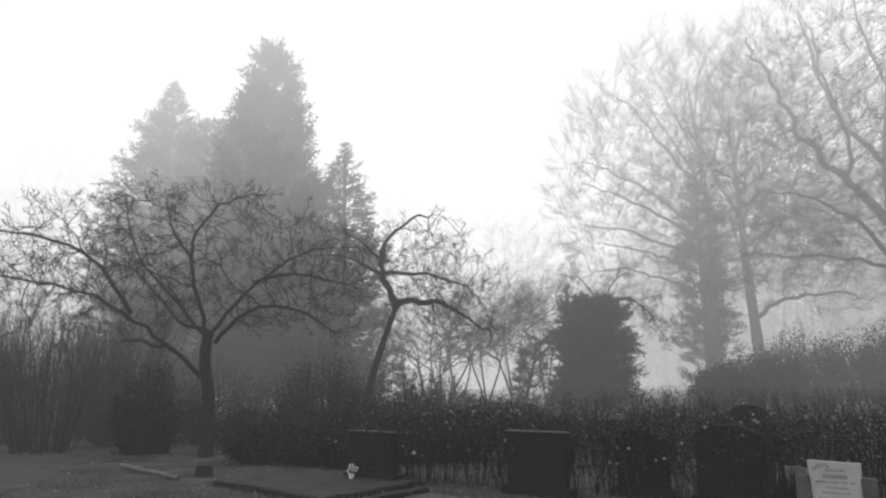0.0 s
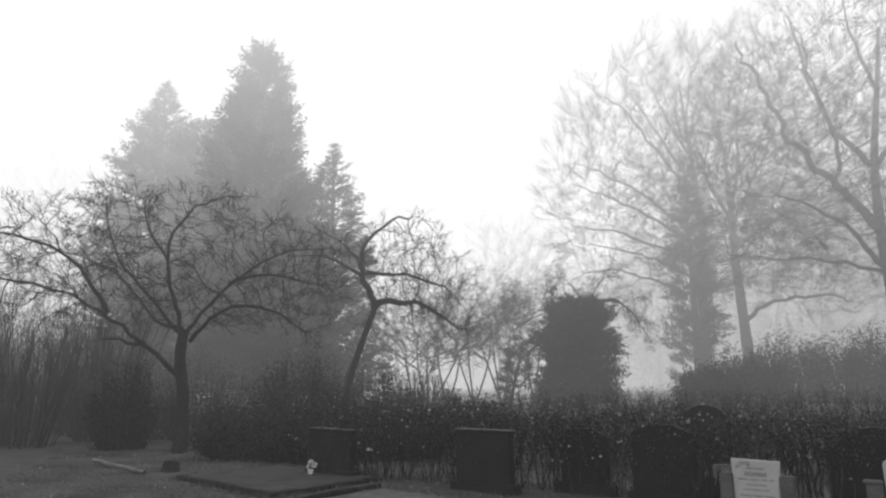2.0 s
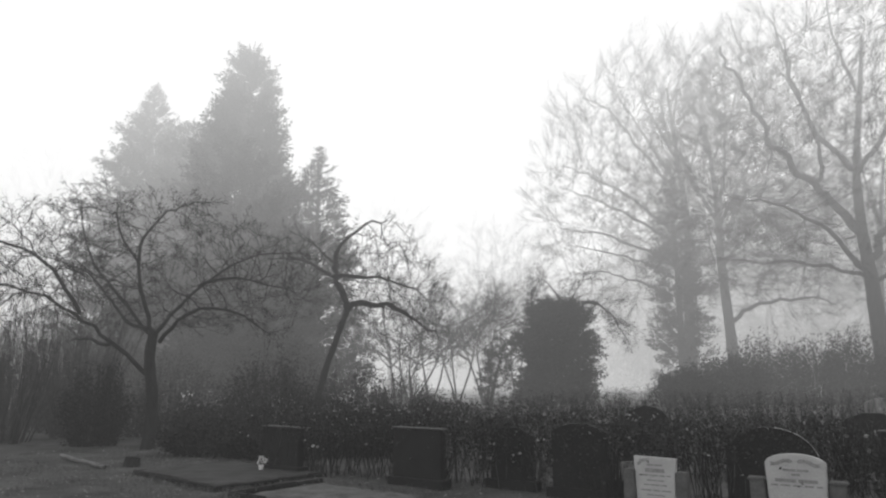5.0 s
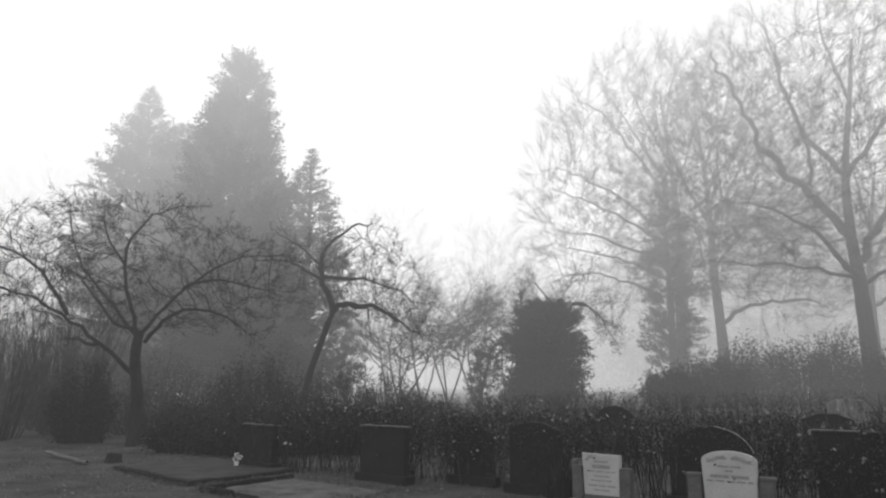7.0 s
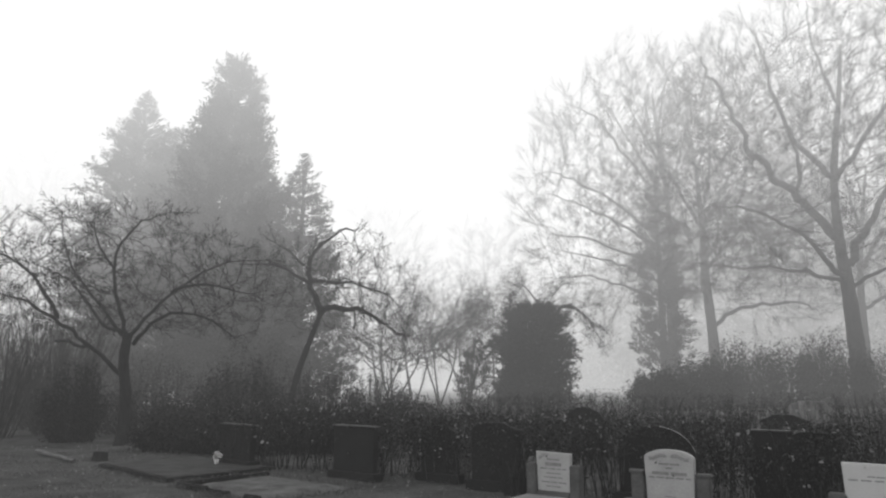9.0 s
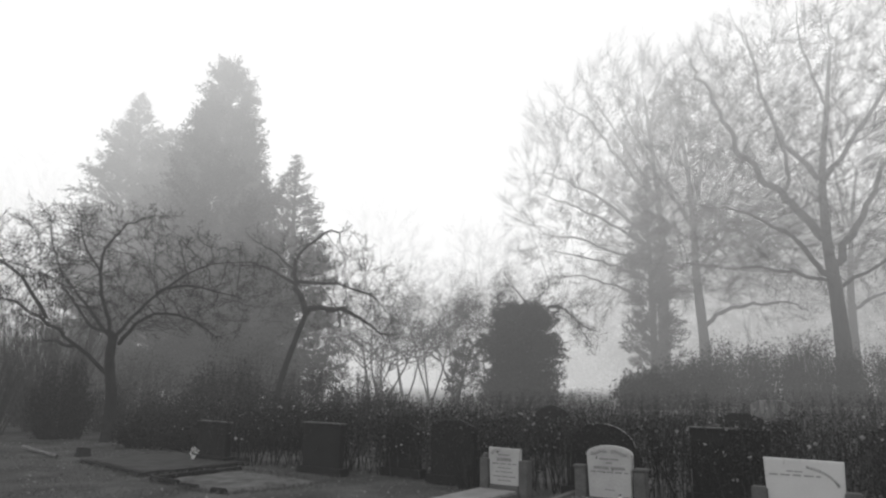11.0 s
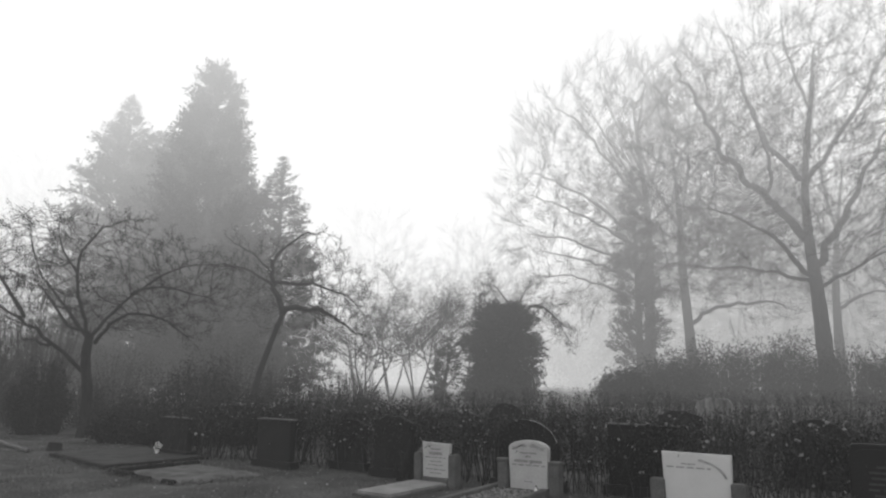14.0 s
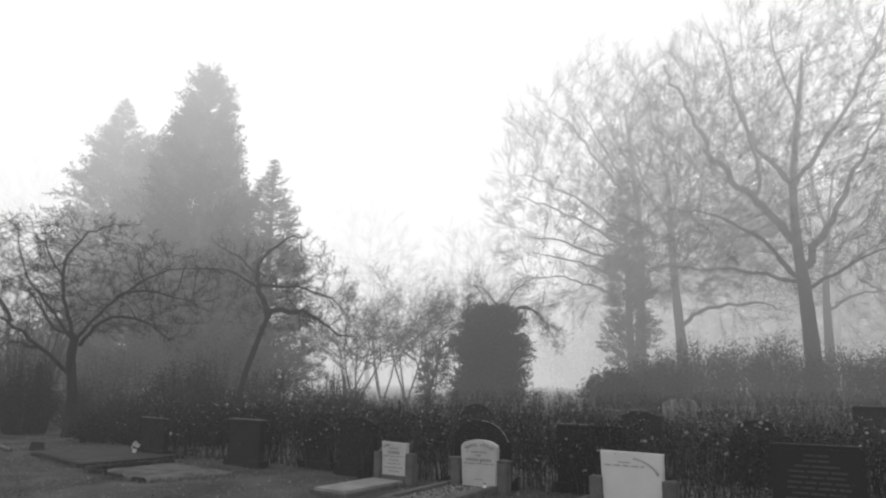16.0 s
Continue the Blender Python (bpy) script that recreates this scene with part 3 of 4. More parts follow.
def marble_small():
    rng = random.Random(3)
    ob = thing("headstone", facing(row_point(0.03, 0), -2), "small square weathered marble headstone between dark concrete posts", "headstone", STONES)
    stone = part("tablet", profile_slab([(-0.225, 0.1), (0.225, 0.1), (0.243, 0.58), (-0.243, 0.592)], 0.07), M_MARBLE, ob, "pale weathered marble tablet")
    for sx in (-1, 1):
        part("post", boxed(sx * 0.30 - 0.068, sx * 0.30 + 0.068, -0.07, 0.07, -0.05, 0.44), M_CONCRETE, ob, "mossy concrete post")
    part("base", boxed(-0.23, 0.23, -0.06, 0.06, -0.05, 0.11), M_CONCRETE, ob)
    y = -0.037
    leaf_relief(stone, [(-0.20, 0.49), (-0.15, 0.545), (-0.06, 0.56)], y, 0.035)
    rows = [(0.50, 0.018, 0.09, 2), (0.44, 0.040, 0.11, 1), (0.385, 0.014, 0.18, 4), (0.33, 0.014, 0.10, 2), (0.28, 0.014, 0.13, 3), (0.22, 0.016, 0.17, 3), (0.17, 0.014, 0.10, 2)]
    inscription(stone, [(z, h, word_bars(rng, w, c)) for z, h, w, c in rows], y, M_LETTER)


def marble_round():
    rng = random.Random(4)
    ob = thing("headstone", facing(row_point(1.48, 0.02), 0), "pale marble headstone with an arched top and leaf relief", "headstone", STONES)
    arc = [(0.29 * math.cos(a), 0.595 + 0.105 * math.sin(a)) for a in np.linspace(0, math.pi, 15)]
    stone = part("tablet", profile_slab([(-0.27, 0.06), (0.27, 0.06)] + arc, 0.09), M_MARBLE, ob, "pale weathered marble tablet")
    for sx in (-1, 1):
        part("post", boxed(sx * 0.375 - 0.075, sx * 0.375 + 0.075, -0.07, 0.07, -0.05, 0.42), M_CONCRETE, ob, "mossy concrete post")
        part("cap", boxed(sx * 0.385 - 0.09, sx * 0.385 + 0.09, -0.085, 0.085, 0.415, 0.445), M_CONCRETE, ob)
    part("base", boxed(-0.30, 0.30, -0.08, 0.08, -0.05, 0.075), M_CONCRETE, ob)
    y = -0.047
    for sx in (-1, 1):
        leaf_relief(stone, [(sx * 0.02, 0.615), (sx * 0.09, 0.635), (sx * 0.17, 0.60), (sx * 0.21, 0.595)], y, 0.04)
    rows = [(0.535, 0.022, 0.12, 2), (0.49, 0.018, 0.04, 1), (0.43, 0.034, 0.20, 2), (0.38, 0.016, 0.24, 5), (0.17, 0.012, 0.06, 1)]
    inscription(stone, [(z, h, word_bars(rng, w, c)) for z, h, w, c in rows], y, M_LETTER)


def white_wide():
    rng = random.Random(5)
    ob = thing("headstone", facing(row_point(3.64, -0.02), 1), "clean white rectangular headstone with a carved ribbon between concrete posts", "headstone", STONES)
    stone = part("tablet", profile_slab([(-0.37, 0.05), (0.37, 0.05), (0.39, 0.665), (-0.39, 0.675)], 0.08), M_WHITE, ob, "smooth white stone")
    for sx in (-1, 1):
        part("post", boxed(sx * 0.45 - 0.085, sx * 0.45 + 0.085, -0.075, 0.075, -0.05, 0.36), M_CONCRETE, ob, "mossy concrete post")
    part("base", boxed(-0.37, 0.37, -0.08, 0.08, -0.05, 0.06), M_CONCRETE, ob)
    y = -0.042
    leaf_relief(stone, [(0.02, 0.60), (0.12, 0.575), (0.22, 0.53), (0.29, 0.47), (0.32, 0.42)], y, 0.03)
    rows = [(0.545, 0.016, 0.08, 2), (0.505, 0.018, 0.25, 5)]
    inscription(stone, [(z, h, [(a - 0.09, b - 0.09) for a, b in word_bars(rng, w, c)]) for z, h, w, c in rows], y, M_RELIEF)


def granite_dark():
    rng = random.Random(6)
    ob = thing("headstone", facing(row_point(5.65, 0.15), 2), "polished black granite headstone with a raised rim and faded lettering", "headstone", STONES)
    w, h = 0.46, 0.86
    def rim(a, b, r):
        c = [(-a, 0.08), (a, 0.08)]
        c += [(a - r + r * math.cos(t), b - r + r * math.sin(t)) for t in np.linspace(0, math.pi / 2, 5)]
        return c + [(-a + r + r * math.cos(t), b - r + r * math.sin(t)) for t in np.linspace(math.pi / 2, math.pi, 5)]
    stone = part("tablet", profile_slab(rim(w, h, 0.06), 0.10), M_GRANITE, ob, "polished black granite")
    face = part("sunk_panel", profile_slab(rim(w - 0.05, h - 0.05, 0.10), 0.008, 0), M_GRANITE, ob)
    face.location = (0, -0.056, 0.0)
    part("base", boxed(-0.56, 0.56, -0.13, 0.13, -0.05, 0.09), M_DARKSTONE, ob)
    rows = [(0.745 - 0.058 * i, 0.022, (0.12, 0.13, 0.22, 0.29, 0.27, 0.30, 0.31, 0.26, 0.33, 0.18)[i], (2, 2, 2, 3, 3, 4, 4, 3, 4, 2)[i]) for i in range(10)]
    inscription(ob, [(z, hh, word_bars(rng, ww, c)) for z, hh, ww, c in rows], -0.062, M_LETTER_PALE)


def dark_stone(s, back, width, height, label, top="flat", turn=0.0, depth=0.11, lean=0.0):
    ob = thing("headstone", facing(row_point(s, back), turn, lean), label, "headstone", STONES)
    h = width / 2
    if top == "flat":
        pts = [(-h, 0), (h, 0), (h, height - 0.01), (-h, height)]
    elif top == "arch":
        pts = [(-h, 0), (h, 0)] + [(h * math.cos(a), height - h * 0.8 + h * 0.8 * math.sin(a)) for a in np.linspace(0, math.pi, 17)]
    else:
        pts = [(-h, 0), (h, 0), (h, height - 0.10), (h * 0.35, height), (-h * 0.35, height), (-h, height - 0.10)]
    part("tablet", profile_slab(pts, depth, 0.015), M_DARKSTONE, ob)
    part("base", boxed(-h - 0.07, h + 0.07, -depth, depth, -0.06, 0.10), M_DARKSTONE, ob)
    if top == "flat":
        part("coping", boxed(-h - 0.02, h + 0.02, -depth / 2 - 0.02, depth / 2 + 0.02, height - 0.004, height + 0.012, 0.004), M_CONCRETE, ob, "paler coping edge")
    return ob


marble_small()
marble_round()
white_wide()
granite_dark()
arched = dark_stone(1.20, 0.55, 0.98, 0.93, "dark mossy arched headstone with a pale line on its rim", "arch")
# pale line along the right of the rim, a thin tube in marble colour
rim_line = [Vector((0.488 * math.cos(a), -0.04, 0.540 + 0.39 * math.sin(a))) for a in np.linspace(0.25, 1.45, 14)]
t = Tubes()
t.add(rim_line, [0.0045 + 0.0018 * math.sin(i * 2.0) for i in range(14)], 5)
t.make("worn_rim", M_MARBLE, arched, "pale lichen on the worn rim")
dark_stone(2.75, 0.92, 0.95, 0.90, "broad dark weathered headstone standing in the hedge", "flat")
dark_stone(-1.05, 0.45, 0.74, 0.90, "dark weathered headstone with a square top", "shoulder")
dark_stone(-2.15, 0.72, 0.66, 0.80, "narrow dark headstone among hedge stems", "shoulder", -3)
dark_stone(-3.35, 0.15, 0.86, 0.78, "broad dark headstone with a pale coping edge", "flat", -4)
dark_stone(-6.1, 0.25, 0.95, 0.70, "dark low headstone with a pale coping edge", "flat", -8)
for k, (s, b, w, h) in enumerate([(4.7, 3.0, 0.9, 0.95), (7.6, 3.1, 0.8, 0.85), (2.2, 5.4, 0.8, 0.9), (-1.5, 5.3, 0.85, 0.95), (6.2, 8.6, 0.8, 1.0), (12.5, 8.4, 0.9, 1.15)]):
    dark_stone(s, b, w, h, "dark headstone in a row further back", ("arch", "flat", "shoulder")[k % 3], k * 2 - 4)


def pale_stone(s, back, width, height, label):
    ob = thing("headstone", facing(row_point(s, back), 3), label, "headstone", STONES)
    h = width / 2
    pts = [(-h, -0.05), (h, -0.05), (h, height - 0.12), (h * 0.8, height - 0.02), (h * 0.3, height), (-h * 0.5, height - 0.01), (-h, height - 0.10)]
    part("tablet", profile_slab(pts, 0.12, 0.02), M_LICHEN, ob)
    part("base", boxed(-h - 0.06, h + 0.06, -0.12, 0.12, -0.06, 0.09), M_CONCRETE, ob)


pale_stone(2.45, 7.6, 0.74, 1.10, "pale lichen-streaked headstone in a row behind the hedge")
pale_stone(-0.38, 0.36, 0.36, 0.48, "low pale stone half hidden by twigs")
bush("twig_bush", row_point(-0.55, 0.14), "small bare twiggy bush before a pale stone", (0.32, 0.14, 0.6), 77, 160, 0.035, M_LEAF, 90, ragged=0.6)

# ---- graves and ground things ----
def kerb_grave(name, corners_m, length, width, kerb, kerb_h, label, fill, fill_z, fill_label, kerb_mat):
    ob = thing(name, corners_m, label, "grave", "graves")
    part("kerb", boxed(0, width, -kerb, 0, -0.06, kerb_h), kerb_mat, ob)
    part("kerb", boxed(0, width, -length, -length + kerb, -0.06, kerb_h), kerb_mat, ob)
    part("kerb", boxed(0, kerb, -length + kerb + 0.003, -kerb - 0.003, -0.06, kerb_h), kerb_mat, ob)
    part("kerb", boxed(width - kerb, width, -length + kerb + 0.003, -kerb - 0.003, -0.06, kerb_h), kerb_mat, ob)
    if fill:
        bm = bmesh.new()
        bmesh.ops.create_grid(bm, x_segments=24, y_segments=24, size=0.5)
        for v in bm.verts:
            v.co = Vector((kerb + 0.004 + (v.co.x + 0.5) * (width - 2 * kerb - 0.008), -kerb - 0.004 - (0.5 - v.co.y) * (length - 2 * kerb - 0.008), fill_z + 0.018 * noise.noise(Vector((v.co.x * 9, v.co.y * 9, width)))))
        part("bed", bm, fill, ob, fill_label)
    return ob


def at(x, y, degrees, z=0.0):
    return pose(x, y, z, 0, 0, degrees)


# the flat slab before the small marble headstone
slab = thing("grave_slab", at(3.69, 7.48, -36), "pale flat grave slab lying before the small headstone", "grave", "graves")
part("slab", boxed(0, 0.60, -1.24, 0, -0.04, 0.055, 0.015), M_SLAB, slab)
part("footing", boxed(-0.03, 0.63, -1.27, 0.03, -0.06, 0.02, 0.01), M_CONCRETE, slab)
kerb_grave("kerbed_grave", at(4.86, 6.98, -32), 1.7, 0.86, 0.10, 0.10, "kerbed grave filled with pebbles before the arched headstone", M_BED, 0.03, "earth under pebbles", M_CONCRETE)
kerb_grave("kerbed_grave", at(6.62, 5.95, -31), 1.7, 0.95, 0.10, 0.08, "kerbed grave before the white headstone", M_BED, 0.03, "bare earth", M_CONCRETE)
kerb_grave("grave_bed", at(-2.2, 11.9, -42), 1.9, 2.6, 0.07, 0.035, "large low dark grave bed with a stone edge", M_BED, 0.04, "dark moss", M_DARKSTONE)
def sunken_grave():
    """An old grave gone to grass: a worn stone sunk in the turf, with what is left of its kerb along two sides."""
    ob = thing("sunken_grave", at(-0.25, 9.6, -37), "sunken old grave with pale worn slab and broken mossy kerb", "grave", "graves")
    rng = random.Random(19)
    bm = bmesh.new()
    bmesh.ops.create_grid(bm, x_segments=40, y_segments=36, size=0.5)
    for v in bm.verts:
        x, y = (v.co.x + 0.5) * 1.9 + 0.05, -(0.5 - v.co.y) * 1.6
        edge = min(x, 1.95 - x, -y, 1.6 + y)
        rise = 0.045 * min(1.0, max(0.0, edge) / 0.35) ** 0.6
        v.co = Vector((x + 0.04 * noise.noise(Vector((y * 5, 1, 3))), y + 0.04 * noise.noise(Vector((x * 5, 7, 3))), -0.035 + rise + 0.02 * noise.noise(Vector((x * 4, y * 4, 1)))))
    for f in bm.faces:
        f.smooth = True
    part("mound", bm, M_SLAB_OLD, ob, "pale worn slab under moss and sand")
    x = 0.0
    for k, w in enumerate((0.42, 0.36, 0.5, 0.3, 0.33)):
        if k != 3:
            m = boxed(0, w - 0.03, -0.045, 0.045, -0.06, rng.uniform(0.03, 0.06), 0.018)
            kerb = part("kerb", m, M_DARKSTONE, ob, "mossy dark kerbstone")
            kerb.matrix_basis = pose(x, -1.6 + rng.uniform(-0.02, 0.02), 0, rng.uniform(-6, 6), rng.uniform(-2, 2), rng.uniform(-4, 4))
        x += w
    y = 0.0
    for w in (0.5, 0.45, 0.6):
        kerb = part("kerb", boxed(-0.045, 0.045, -w + 0.03, 0, -0.06, rng.uniform(0.03, 0.055), 0.018), M_DARKSTONE, ob, "mossy dark kerbstone")
        kerb.matrix_basis = pose(rng.uniform(-0.02, 0.02), y, 0, rng.uniform(-2, 2), rng.uniform(-6, 6), rng.uniform(-4, 4))
        y -= w


sunken_grave()


def flowers():
    rng = random.Random(8)
    ob = thing("flower_pot", at(-1.40, 10.50, 0, 0.045) @ Matrix.Scale(0.72, 4), "white flowers in a small pot on the dark grave", "flowers")
    t = Tubes()
    t.add([Vector((0, 0, 0)), Vector((0, 0, 0.10)), Vector((0, 0, 0.105))], [0.045, 0.065, 0.06], 12)
    t.make("pot", M_WHITEPOT, ob, "white pot")
    b = Blades()
    for cx, cz in ((-0.03, 0.16), (0.08, 0.19), (0.0, 0.24)):
        for i in range(26):
            d = rand_dir(rng)
            b.add(Vector((cx, 0, cz)) + d * 0.02, d, d.cross(rand_dir(rng)).normalized(), 0.055, 0.022)
    b.make("blossoms", M_PETAL, ob)
    s = Tubes()
    for cx, cz in ((-0.03, 0.16), (0.08, 0.19), (0.0, 0.24)):
        s.add([Vector((0, 0, 0.08)), Vector((cx, 0, cz))], [0.005, 0.004], 4)
    s.make("stalks", M_TWIG, ob)


flowers()
vase = thing("grave_candle", facing(row_point(1.64, -0.14), 0), "small white grave candle at the headstone's foot", "candle")
t = Tubes()
t.add([Vector((0, 0, z)) for z in (0.0, 0.02, 0.09, 0.10, 0.13)], [0.035, 0.032, 0.03, 0.018, 0.014], 12)
t.make("holder", M_WHITEPOT, vase)
t = Tubes()
t.add([Vector((0, 0, 0.13)), Vector((0, 0, 0.15))], [0.02, 0.006], 12)
t.make("cap", M_CONCRETE, vase)


def log(name, a, b, r, label):
    a, b = Vector(a), Vector(b)
    ob = thing(name, Matrix.Translation(a), label, "log")
    t = Tubes()
    pts = [(b - a) * (i / 6) + Vector((0, 0, 0.01 * math.sin(i * 2.1))) for i in range(7)]
    t.add(pts, [r * (1 - 0.05 * i) for i in range(7)], 9)
    t.make("trunk", M_WOOD, ob)
    return ob


# kerb edging beside the path, shaped and coloured as a thin wooden pole
log("kerb_edging", (-5.85, 12.65, 0.03), (-4.15, 10.95, 0.03), 0.04, "pale kerb edging along the path's edge, built as a thin pole")
stump = thing("stump", at(-3.95, 11.5, 20), "low dark wooden stump beside the grave bed", "stump")
t = Tubes()
t.add([Vector((0, 0, -0.05)), Vector((0, 0, 0.03)), Vector((0.01, 0, 0.12))], [0.17, 0.14, 0.13], 11)
t.make("stump_wood", M_BARK, stump)


def pebbles():
    rng = random.Random(9)
    v, f = [], []
    m = at(4.86, 6.98, -32)
    for i in range(900):
        p = m @ Vector((rng.uniform(0.13, 0.73), rng.uniform(-1.55, -0.13), 0.045 + rng.uniform(0, 0.02)))
        r = rng.uniform(0.012, 0.028)
        n = len(v)
        a = rng.uniform(0, 6.28)
        for k in range(5):
            v.append(p + Vector((math.cos(a + k * 1.2566) * r, math.sin(a + k * 1.2566) * r * 0.8, 0)))
        v.append(p + Vector((0, 0, r * 0.7)))
        v.append(p - Vector((0, 0, r * 0.7)))
        for k in range(5):
            f.append((n + k, n + (k + 1) % 5, n + 5))
            f.append((n + (k + 1) % 5, n + k, n + 6))
    tagged(mesh_object("pebbles", v, f, M_GRAVEL, smooth=True), "loose pale pebbles filling the kerbed grave", "gravel", kind="stuff")


pebbles()


def scatter():
    rng = random.Random(10)
    grass, litter = Blades(), Blades()
    for i in range(70000):
        s, b = rng.uniform(-11, 7.5), rng.uniform(-4.6, 0.7)
        if noise.noise(Vector((s * 0.9, b * 0.9, 4))) < rng.uniform(-0.35, 0.5):
            continue
        p = row_point(s, b)
        p.z = ground_height(p.x, p.y) - 0.005
        d = (Vector((0, 0, 1)) + rand_dir(rng) * 0.7).normalized()
        grass.add(p, d, d.cross(rand_dir(rng)).normalized(), rng.uniform(0.02, 0.075), rng.uniform(0.002, 0.004))
    for i in range(5200):
        s, b = rng.uniform(-13, 7.5), rng.uniform(-4.6, 1.6)
        p = row_point(s, b)
        p.z = ground_height(p.x, p.y) + 0.012
        d = Vector((rng.uniform(-1, 1), rng.uniform(-1, 1), rng.uniform(-0.1, 0.35))).normalized()
        side = d.cross(Vector((0, 0, 1)) + rand_dir(rng) * 0.3).normalized()
        size = rng.uniform(0.02, 0.06)
        litter.add(p, d, side, size, size * 0.33)
    for m, w, ln in ((at(-2.2, 11.9, -42), 2.6, 1.9), (at(-0.25, 9.6, -37), 1.95, 1.65), (at(4.86, 6.98, -32), 0.86, 1.7), (at(6.62, 5.95, -31), 0.95, 1.7), (at(3.69, 7.48, -36), 0.6, 1.24)):
        for i in range(int((w + ln) * 620)):
            f = rng.uniform(0, 2 * (w + ln))
            x, y = (f, 0.03) if f < w else (w + 0.03, w - f) if f < w + ln else (f - w - ln, -ln - 0.03) if f < 2 * w + ln else (-0.03, 2 * w + ln - f)
            if noise.noise(Vector((f * 1.6, w, 9))) < rng.uniform(-0.4, 0.35):
                continue
            p = m @ Vector((x + rng.gauss(0, 0.05), y + rng.gauss(0, 0.05), 0))
            p.z = ground_height(p.x, p.y) - 0.005
            d = (Z + rand_dir(rng) * 0.75).normalized()
            grass.add(p, d, d.cross(rand_dir(rng)).normalized(), rng.uniform(0.04, 0.12), rng.uniform(0.003, 0.005))
    tagged(grass.make("grass", M_GRASS, None), "short patchy winter grass", "grass", kind="stuff")
    tagged(litter.make("fallen_leaves", M_LITTER, None), "scattered fallen leaves on the ground", "leaves", kind="stuff")


scatter()

# ---- trees: the apple tree and its neighbour ----
bare_tree("apple_tree", (-5.0, 14.5, 0), "gnarled bare apple tree with low spreading limbs",
          [(0, 0, -0.2), (0.03, 0, 1.0), (-0.1, 0, 1.9), (-0.05, 0, 2.55)],
          [([(-0.1, 0, 1.55), (-0.8, -0.2, 2.2), (-1.5, -0.3, 2.75), (-2.7, -0.5, 3.4), (-4.6, -0.7, 3.7), (-5.6, -0.8, 3.6)], 0.06),
           ([(-0.9, -0.2, 2.25), (-1.6, 0.1, 2.35), (-1.9, 0.2, 2.4)], 0.05),
           ([(-0.05, 0, 2.4), (-0.9, 0.3, 3.2), (-2.0, 0.6, 4.4), (-2.3, 0.6, 5.8)], 0.05),
           ([(-1.6, -0.3, 2.9), (-2.6, -0.4, 4.2), (-4.2, -0.4, 4.7), (-5.0, -0.4, 4.5)], 0.05),
           ([(-0.05, 0, 2.5), (-0.3, -0.2, 3.3), (-0.42, -0.2, 4.2), (-0.15, -0.2, 5.0), (0.45, -0.2, 5.4), (0.95, -0.2, 5.45)], 0.055),
           ([(-0.4, -0.2, 4.0), (-0.9, -0.3, 4.8), (-1.0, -0.3, 5.5)], 0.035),
           ([(-0.2, 0, 2.6), (-0.75, 0.2, 2.75), (-1.5, 0.5, 3.5), (-2.1, 0.7, 4.0), (-3.4, 0.8, 4.5)], 0.045),
           ([(0.0, 0, 2.5), (0.6, 0.3, 3.4), (1.7, 0.6, 4.3), (3.0, 0.8, 4.5)], 0.05),
           ([(0.8, 0.3, 3.6), (1.8, -0.2, 3.7), (3.2, -0.3, 3.4)], 0.045),
           ([(0.1, 0, 2.3), (0.9, -0.5, 2.9), (2.0, -0.7, 2.9), (2.8, -0.8, 2.4)], 0.055)],
          SPUR_SPRAYS, 0.7, 4.0, 21, 0.145, angle=60, lift=0.12, leafy=0.3, top=0.75,
          domes=[((-1.0, 0, 3.7), (4.5, 2.6, 1.95), 2.6)], count=1900, how=dict(step=0.17, kill=0.27, tip=0.0065, twig=0.5, extra=0.22, thickest=0.03, wobble=0.3, keep=0.4, lift=0.12, fan=0.2))
bare_tree("crooked_tree", (-2.45, 20.0, 0), "crooked bare fruit tree with one long low limb",
          [(0, 0, -0.2), (0.2, 0, 1.3), (0.6, 0, 2.6), (1.0, 0, 3.7)],
          [([(0.95, 0, 3.5), (0.6, 0, 4.4), (0.5, 0, 5.2), (1.2, 0.1, 6.1), (2.0, 0.2, 6.4)], 0.12),
           ([(0.95, 0, 3.6), (1.9, 0, 3.75), (2.9, -0.2, 3.3), (3.8, -0.2, 2.7)], 0.11),
           ([(0.6, 0, 4.6), (1.8, 0.3, 4.6), (3.0, 0.4, 4.2), (3.6, 0.5, 3.6)], 0.06),
           ([(0.6, 0, 4.5), (-0.6, 0.2, 5.2), (-1.8, 0.3, 5.2)], 0.06),
           ([(0.5, 0, 5.0), (-0.2, -0.2, 5.6), (-0.9, -0.3, 6.0)], 0.04),
           ([(2.0, 0, 3.7), (2.1, -0.1, 3.1), (2.15, -0.1, 2.7)], 0.03)],
          SPUR_SPRAYS, 0.8, 3.0, 22, 0.125, angle=55, lift=0.25, leafy=0.3, top=0.6,
          domes=[((1.3, 0, 4.5), (2.5, 1.8, 1.7), 2.6), ((2.7, 0, 3.6), (1.6, 1.4, 1.1), 2.4)], count=1100, how=dict(step=0.19, kill=0.3, tip=0.007, twig=0.6, extra=0.22, thickest=0.03, wobble=0.3, keep=0.4, lift=0.1, fan=0.2))

